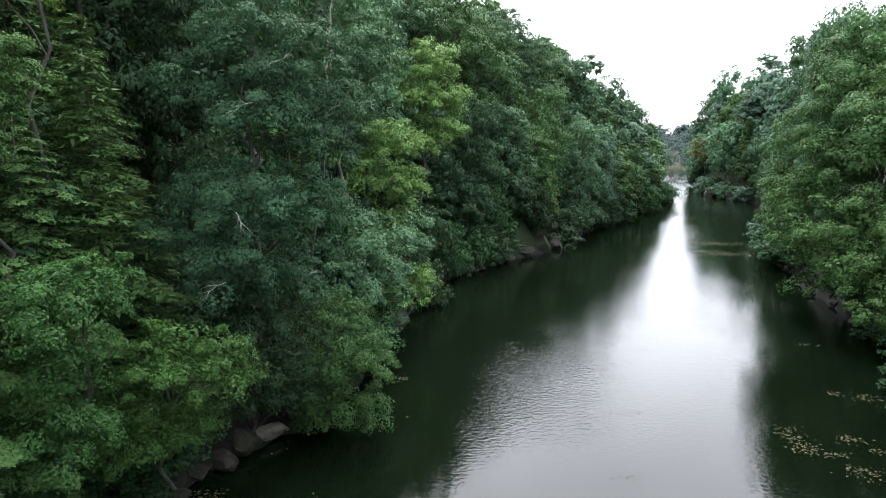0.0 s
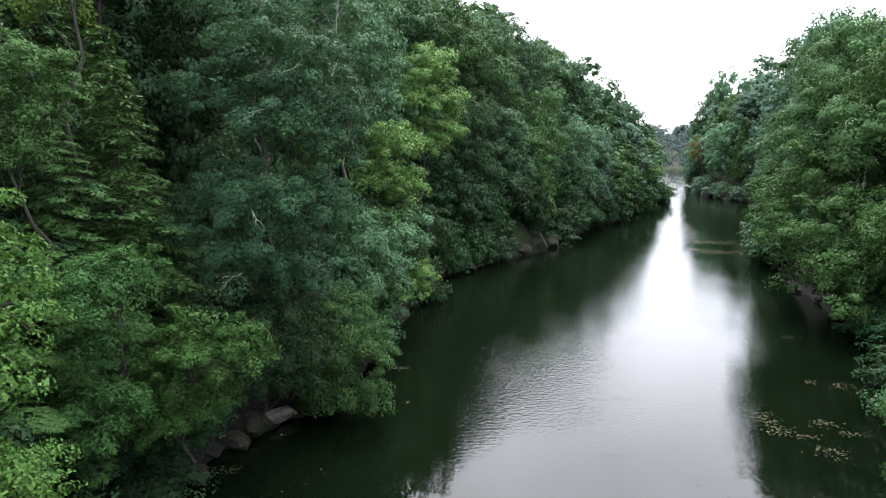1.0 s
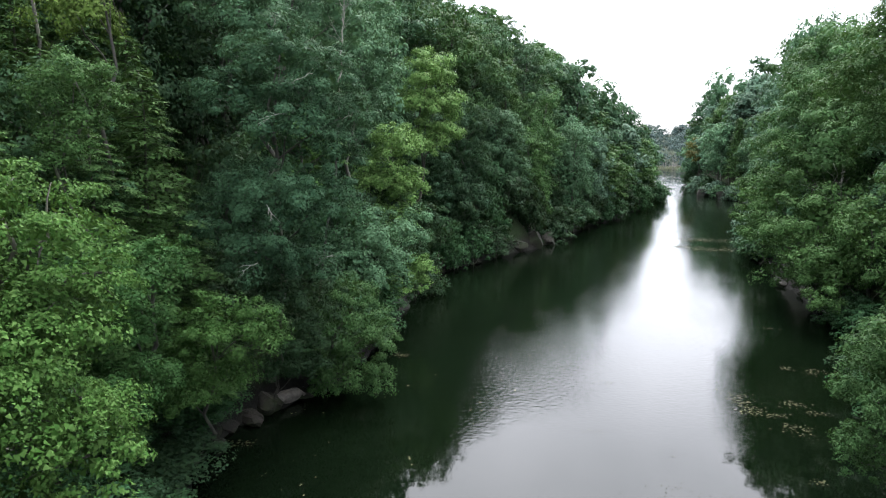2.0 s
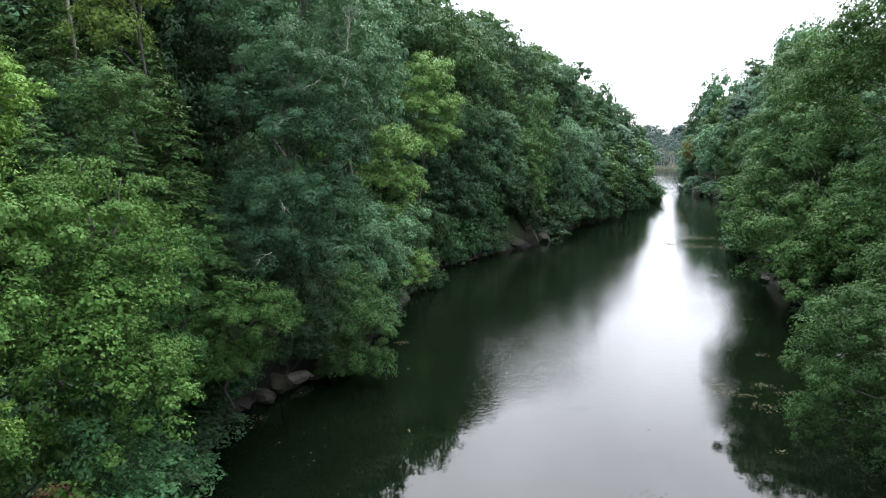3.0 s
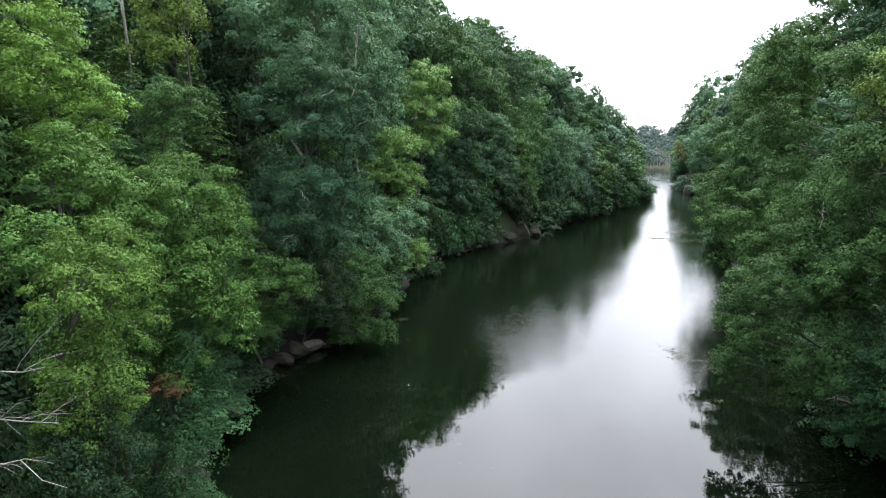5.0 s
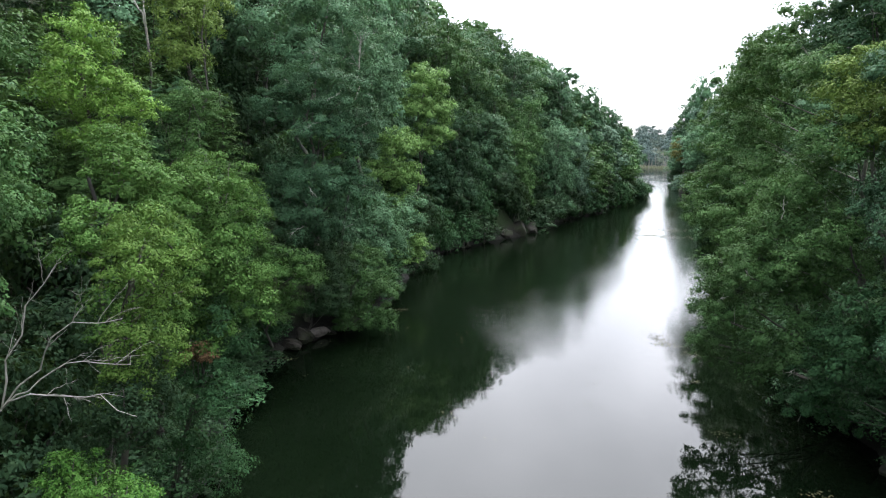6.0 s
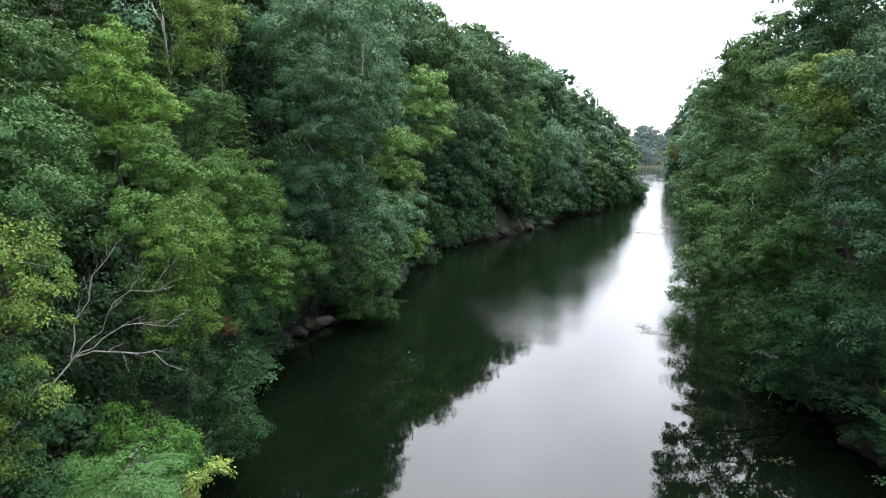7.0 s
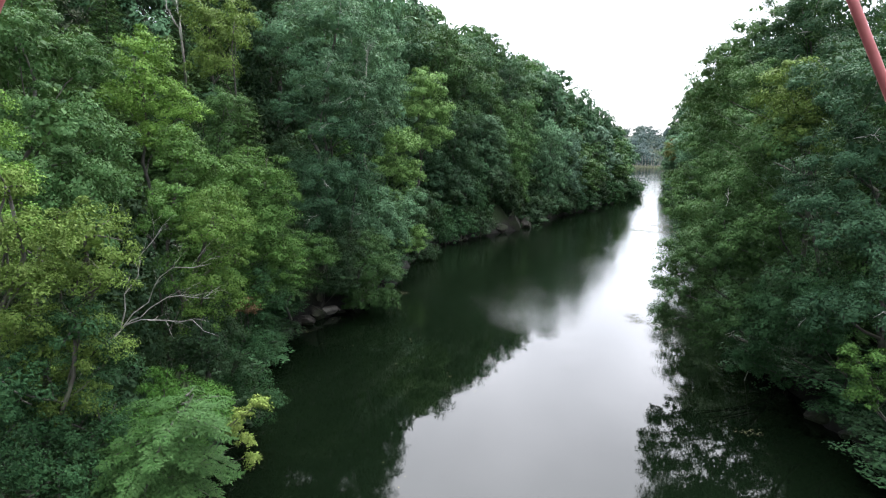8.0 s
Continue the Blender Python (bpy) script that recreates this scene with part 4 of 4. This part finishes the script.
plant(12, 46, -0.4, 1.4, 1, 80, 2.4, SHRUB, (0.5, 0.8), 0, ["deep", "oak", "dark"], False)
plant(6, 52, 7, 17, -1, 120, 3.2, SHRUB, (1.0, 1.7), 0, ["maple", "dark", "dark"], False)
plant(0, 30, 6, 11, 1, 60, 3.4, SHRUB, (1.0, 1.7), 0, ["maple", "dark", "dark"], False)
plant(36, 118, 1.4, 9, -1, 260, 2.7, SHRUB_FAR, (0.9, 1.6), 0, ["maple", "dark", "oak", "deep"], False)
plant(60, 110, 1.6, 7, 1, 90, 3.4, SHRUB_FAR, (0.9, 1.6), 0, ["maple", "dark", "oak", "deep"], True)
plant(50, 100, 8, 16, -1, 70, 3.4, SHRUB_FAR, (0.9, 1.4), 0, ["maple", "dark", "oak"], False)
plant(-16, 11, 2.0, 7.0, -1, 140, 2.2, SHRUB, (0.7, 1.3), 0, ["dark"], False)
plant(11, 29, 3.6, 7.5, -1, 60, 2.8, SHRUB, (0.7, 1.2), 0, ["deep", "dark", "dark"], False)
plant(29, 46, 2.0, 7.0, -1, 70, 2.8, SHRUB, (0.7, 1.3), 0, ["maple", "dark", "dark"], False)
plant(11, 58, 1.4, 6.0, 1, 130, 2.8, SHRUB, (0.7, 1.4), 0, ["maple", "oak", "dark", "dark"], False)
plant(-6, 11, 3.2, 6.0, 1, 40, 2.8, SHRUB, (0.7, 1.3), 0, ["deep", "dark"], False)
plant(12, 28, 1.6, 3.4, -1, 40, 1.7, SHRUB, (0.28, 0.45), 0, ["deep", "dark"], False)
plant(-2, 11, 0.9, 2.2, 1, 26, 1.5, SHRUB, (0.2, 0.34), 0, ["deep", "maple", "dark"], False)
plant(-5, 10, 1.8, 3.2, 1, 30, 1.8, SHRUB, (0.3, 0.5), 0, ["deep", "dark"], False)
# unseen trees downstream, added to block low sky light and fill bare banks
plant(-90, -16, 2, 18, -1, 50, 11.0, FAR, (0.9, 1.3), 0, KINDS, True, True)
plant(-90, -16, 2, 18, 1, 50, 11.0, FAR, (0.9, 1.3), 0, KINDS, True, True)
plant(-48, -18, 2.5, 14, -1, 60, 6.0, FAR, (0.8, 1.1), 0, KINDS, True, True)
plant(-48, -18, 2.5, 14, 1, 60, 6.0, FAR, (0.8, 1.1), 0, KINDS, True, True)
plant(33, 45, 1.0, 2.2, -1, 60, 1.7, SHRUB, (0.5, 0.75), 0, ["deep", "maple", "dark"], False)
# ---- the far side of the lake ----
rng = np.random.default_rng(17)
crowns = []
for count, x0, x1, leaf, dense in ((150, 90, 225, 1.05, 0.45), (110, -60, 90, 2.6, 0.3), (130, 225, 420, 2.6, 0.3)):
    lob = []
    for _ in range(count):
        x, y = rng.uniform(x0, x1), 415 + 300 * rng.random() ** 1.3
        r = rng.uniform(3.5, 6.0)
        z = float(height(x, y))
        lob += [(x, y, z + 5 + rng.uniform(0, 5), r), (x + rng.uniform(-3, 3), y, z + 3.5, r * 0.9)]
    crowns.append(foliage(lob, leaf, rng, 0.8, thick=dense, plain=True, core=14, under=8))
parts_at = np.cumsum([0] + [len(v) for v, f in crowns])
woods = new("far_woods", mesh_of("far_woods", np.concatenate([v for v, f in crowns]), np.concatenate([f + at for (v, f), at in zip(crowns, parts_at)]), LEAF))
# the hill's haze is put into this bluish leaf colour
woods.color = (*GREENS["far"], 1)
tagged(woods, "wooded hill beyond the lake, grey-blue haze in its leaf colour", "woods", kind="stuff")


# ---- the marsh and dead trees on the far side of the lake ----
k = 5200
p = np.stack([rng.uniform(40, 260, k), rng.uniform(396, 414, k), np.zeros(k)], 1)
p[:, 2] = height(p[:, 0], p[:, 1]) - 0.1
v, f = leaf_blades(p, unit(rng.normal(0, 1, (k, 3)) * [1, 1, 0.1]), np.tile([[0, 0, 1.0]], (k, 1)), 1.5, 0.3, rng, -3.0, True)
tagged(new("marsh_grass", mesh_of("marsh_grass", v, f, REED)), "pale green marsh grass along the lake edge", "marsh grass", kind="stuff")


def bare_branches(name, start, ends, radius, seed, mat, twigs=5, label="", category="", fork=None, arch=0.04):
    """Dead wood: crooked limbs from one foot to the ends given, with finer twigs."""
    rg = np.random.default_rng(seed)
    base = new(name)
    base.matrix_basis = Matrix.Translation(start)
    foot = np.array(start, float)
    split = np.zeros(3)
    if fork:
        split = np.array(fork, float) - foot
        part("trunk", mesh_of("trunk", *tubes([bent((0, 0, 0), split, radius * 1.3, radius, rg, 6, 0.02)], 7), mat if arch > 0.1 else BARK, True), base)
    for end in ends:
        end = np.array(end, float) - foot
        far = np.linalg.norm(end - split)
        main = bent(split, end, radius, radius * 0.25, rg, 8, 0.04, arch)
        lines = [main]
        for _ in range(twigs):
            j = rg.integers(2, 8)
            d = unit(unit(end - split) + rg.normal(0, 0.42, 3))
            twig = bent(main[j][0], main[j][0] + d * far * rg.uniform(0.15, 0.36), radius * 0.3, radius * 0.08, rg, 7, 0.03, 0.06)
            lines.append(twig)
            for _ in range(2):
                m = rg.integers(1, 5)
                d2 = unit(d + rg.normal(0, 0.6, 3))
                lines.append(bent(twig[m][0], twig[m][0] + d2 * far * rg.uniform(0.06, 0.16), radius * 0.14, radius * 0.05, rg, 4, 0.03))
        part("branch", mesh_of("branch", *tubes(lines, 5), mat, True), base)
    return tagged(base, label, category)


bare_branches("dead_tree", (-15.2, -8.7, float(height(-15.2, -8.7)) - 0.3), [(-8.4, -8.1, 13.6), (-6.8, -8.1, 9.5), (-6.9, -8.0, 10.9), (-6.9, -8.2, 12.2)], 0.026, 61, BARK_PALE, 6, "bare grey dead tree with lichened crooked branches", "dead tree", (-10.4, -8.1, 9.6), 0.16)
bare_branches("dead_tree", (-9.6, 31.0, float(height(-9.6, 31.0)) - 0.3), [(-7.2, 30.5, 25.2)], 0.07, 62, BARK_PALE, 14, "bare grey dead trunk with short broken stubs standing in the wood", "dead tree", (-7.6, 30.5, 19.5))
bare_branches("dead_tree", (-20.4, 21, float(height(-20.4, 21)) - 0.3), [(-21.9, 20.6, 27.3), (-20.8, 20.4, 27.2)], 0.08, 63, BARK_PALE, 6, "bare grey dead treetop above the wood", "dead tree", (-20.7, 20.8, 24.2))
for n, (x, y, ends) in enumerate((
    (22.9, 12.6, [(22.4, 10.2, 15.6)]), (27.5, 9.0, [(22.8, 9.6, 17.5)]), (38.5, 49.0, [(33.0, 45.6, 7.6), (34.2, 46.0, 6.4)]), (40.0, 52.0, [(35.8, 49.4, 15.0), (36.4, 49.0, 13.2)]),
    (83.5, 186.0, [(82.0, 184.0, 12.0)]), (85.0, 184.0, [(84.0, 182.0, 10.5)]), (26.0, 13.5, [(24.4, 10.0, 8.0)]),
)):
    bare_branches("dead_branch", (x, y, float(height(x, y)) - 0.3), ends, 0.03 if y < 30 else 0.05, 70 + n, BARK_PALE, 7, "pale bare dead branch among the leaves", "dead branch")
rng = np.random.default_rng(18)
for n in range(9):
    x, y = 128 + 2.4 * n + rng.uniform(-0.8, 0.8), 404 + rng.uniform(0, 6)
    bare_branches("dead_tree", (x, y, float(height(x, y)) - 0.3), [(x + rng.uniform(-0.6, 0.6), y, float(height(x, y)) + rng.uniform(6, 10))], 0.22, 80 + n, BARK_PALE, 2, "white dead trunk in the lake marsh", "dead tree")


# ---- rocks and a log at the water's edge ----
def boulder(x, y, z, sx, sy, sz, seed, label="grey weathered boulder at the water's edge", name="boulder"):
    bm = bmesh.new()
    bmesh.ops.create_icosphere(bm, subdivisions=3, radius=1.0)
    off = Vector((seed * 3.7, seed * 1.3, seed * 2.1))
    rr = random.Random(seed)
    splits = [(Vector((rr.gauss(0, 1), rr.gauss(0, 1), rr.gauss(0.2, 0.8))).normalized(), rr.uniform(0.55, 0.85)) for _ in range(11)]
    for vert in bm.verts:
        c = vert.co
        k = 1 + 0.38 * noise.noise(c * 1.1 + off) + 0.16 * noise.noise(c * 3.1 + off) + 0.05 * noise.noise(c * 7.0 + off)
        c *= k
        # split faces
        for way, reach in splits:
            over = c.dot(way) - reach
            if over > 0:
                c -= way * over
        vert.co = Vector((c.x * sx, c.y * sy, c.z * sz))
    me = bpy.data.meshes.new(name)
    bm.to_mesh(me)
    bm.free()
    me.materials.append(ROCK)
    ob = new(name, me)
    ob.matrix_basis = pose(x, y, z, 0, 0, seed * 47 % 360)
    return tagged(ob, label, "rock", "shore rocks")


slab = boulder(-10.3, 26.3, 0.55, 1.05, 0.75, 0.38, 1, "pale grey flat rock slab at the water's edge")
slab.data.materials[0] = SLAB
for n, (x, y, z, a, b, c) in enumerate((
    (-11.5, 25.3, 0.3, 1.2, 1.1, 0.7), (-11.9, 23.6, 0.2, 1.1, 0.8, 0.5), (-12.9, 22.4, 0.1, 0.9, 0.7, 0.5), (-11.2, 27.6, 0.3, 0.8, 0.8, 0.6), (-13.9, 20.6, 0.3, 1.0, 1.1, 0.8),
    (11.8, 85.4, 0.9, 2.4, 1.8, 2.0), (9.0, 81.8, 0.7, 2.2, 1.6, 1.6), (15.0, 89.4, 0.6, 2.2, 1.6, 1.5), (25.9, 8.6, 1.6, 0.6, 1.0, 1.2), (25.3, 5.6, 0.3, 0.5, 0.8, 0.6),
    (24.5, 1.4, 0.3, 0.45, 0.7, 0.6), (25.1, 3.2, 0.8, 0.5, 0.7, 0.7), (26.1, 11.4, 0.7, 0.6, 1.0, 0.9), (80.5, 190.0, 0.6, 2.6, 2.6, 2.2), (81.5, 178.0, 0.8, 3.0, 3.0, 2.4),
)):
    boulder(x, y, z, a, b, c, n + 2)
rng = np.random.default_rng(19)
for n in range(44):
    side = -1 if n % 2 else 1
    y = -22 + 132 * (n / 44) + rng.uniform(-1.5, 1.5)
    x = float(shore(y, side)) + side * rng.uniform(-0.1, 0.7)
    r = rng.uniform(0.35, 0.85)
    sides = rng.uniform((0.8, 0.9, 0.55), (1.2, 1.5, 0.95)) * r
    # leaves hang to the water on this stretch of bank, with no rock in front
    if side > 0 or not 27 < y < 46:
        boulder(x, y, 0.1 + 0.2 * r, *sides, 20 + n)
for n in range(4, 24):
    side = -1 if n < 16 else 1
    y = 11.5 + 17 * n / 16 + rng.uniform(-0.5, 0.5) if n < 16 else 0.5 + (n - 16) * 1.3
    x = float(shore(y, side)) + side * rng.uniform(-0.1, 1.9)
    r = rng.uniform(0.4, 0.8)
    boulder(x, y, max(0.1, float(height(x, y)) - 0.1), r * rng.uniform(0.8, 1.3), r * rng.uniform(0.9, 1.4), r * rng.uniform(0.6, 1.0), 80 + n, "dark mossy boulder on the steep bank")
rg = np.random.default_rng(5)
log = new("driftwood_log", mesh_of("driftwood_log", *tubes([bent((-15.6, 21.2, 1.9), (-13.3, 19.2, -0.25), 0.17, 0.11, rg, 6, 0.01)], 8), BARK, True))
tagged(log, "dark fallen log slanting into the water", "log")

# ---- leaf rafts and flecks on the water ----
def discs(points, sizes, rg, sides=6, z=0.012):
    ang = np.arange(sides) * 2 * np.pi / sides
    k = len(points)
    rad = sizes[:, None] * rg.uniform(0.6, 1.2, (k, sides))
    turn = rg.uniform(0, 6.28, (k, 1)) + ang
    ring = np.stack([points[:, :1] + rad * np.cos(turn), points[:, 1:2] + rad * np.sin(turn), z + rg.uniform(0, 0.02, (k, sides))], -1)
    i = sides * np.arange(k)[:, None]
    f = np.concatenate([i + [[0, m, m + 1]] for m in range(1, sides - 1)], 1).reshape(-1, 3)
    return ring.reshape(-1, 3), f


raft_v, raft_f, raft_n = [], [], 0
for n, (x, y, w, d, k) in enumerate((
    (19.1, 28.3, 0.8, 1.9, 110), (19.0, 26.6, 0.9, 0.6, 60), (22.2, 27.9, 0.9, 0.5, 60), (27.0, 33.7, 1.5, 0.7, 70), (25.1, 34.3, 0.5, 0.4, 26), (28.9, 44.4, 0.9, 0.4, 30),
    (20.6, 24.4, 1.1, 0.9, 70), (20.1, 26.1, 0.9, 0.4, 30), (23.0, 26.6, 0.7, 0.4, 30), (-4.0, 35.3, 0.8, 0.4, 40), (-11.5, 20.9, 0.9, 0.4, 40), (43.4, 96.0, 6.5, 2.4, 160),
    (41.0, 86.4, 4.2, 2.0, 120), (37.3, 88.4, 2.8, 1.0, 60), (10.6, 30.7, 1.5, 0.5, 36), (14.8, 42.3, 1.2, 0.5, 30), (10.1, 14.3, 0.8, 0.8, 26), (17.4, 10.8, 0.9, 0.5, 30),
    (19.4, 4.7, 0.9, 0.5, 40), (24.4, 15.4, 1.5, 0.5, 40), (18.6, 18.6, 0.4, 0.3, 20), (8.4, 23.4, 0.9, 0.4, 24), (10.9, 38.6, 1.3, 0.5, 30), (11.5, 17.5, 2.0, 1.0, 30), (9.0, 33.5, 2.2, 1.6, 60), (12.4, 20.8, 1.0, 0.7, 20),
)):
    rg = np.random.default_rng(200 + n)
    pts = np.stack([rg.normal(0, 0.5, k) * w, rg.normal(0, 0.5, k) * d], 1)
    a, b = discs(pts + [[x, y]], rg.uniform(0.03, 0.075, k) * (2.6 if y > 60 else 0.5 if 7 < x < 16 else 1), rg)
    raft_v.append(a)
    raft_f.append(b + raft_n)
    raft_n += len(a)
rafts = new("leaf_rafts", mesh_of("leaf_rafts", np.concatenate(raft_v), np.concatenate(raft_f), PADS))
tagged(rafts, "rafts of yellowed leaves floating on the river", "floating leaves", kind="stuff")
rg = np.random.default_rng(300)
k = 130
y = np.repeat(rg.uniform(-8, 60, k // 5), 5) + rg.normal(0, 0.8, k)
pts = np.stack([shore(y, -1) + 0.8 + np.repeat(rg.uniform(0, 1, k // 5) ** 1.3 * 14, 5) + np.abs(rg.normal(0, 1.0, k)), y], 1)
flecks = new("leaf_flecks", mesh_of("leaf_flecks", *discs(pts, rg.uniform(0.02, 0.055, k), rg, 5), SCUM))
tagged(flecks, "pale fallen leaves scattered on the dark water", "fallen leaves", kind="stuff")

# ---- red rods, continued as a made-up frame whose legs the camera backs out between ----
frame_of = new("bridge_frame")
frame_of.matrix_basis = Matrix.Translation((1.67, -25.4, -2.4))
tagged(frame_of, "thin red rods run on as a made-up frame standing in the river", "bridge frame")
for side in (-1, 1):
    slope, x0, z0 = 0.545, 2.262, 17.38
    top, foot = 21.5, -2.4
    a = (side * (x0 + slope * (z0 - foot)), 0, 0)
    b = (side * (x0 - slope * (top - z0)), 0, top - foot)
    part("leg", mesh_of("leg", *tubes([[(np.array(a) + (np.array(b) - np.array(a)) * s, 0.025) for s in np.linspace(0, 1, 6)]], 12), RED, True), frame_of)
# unseen joint overhead, added to close the frame
part("ridge_joint", mesh_of("ridge_joint", *tubes([[((0, -0.08, 23.9), 0.075), ((0, 0.08, 23.9), 0.075)]], 12), RED, True), frame_of)
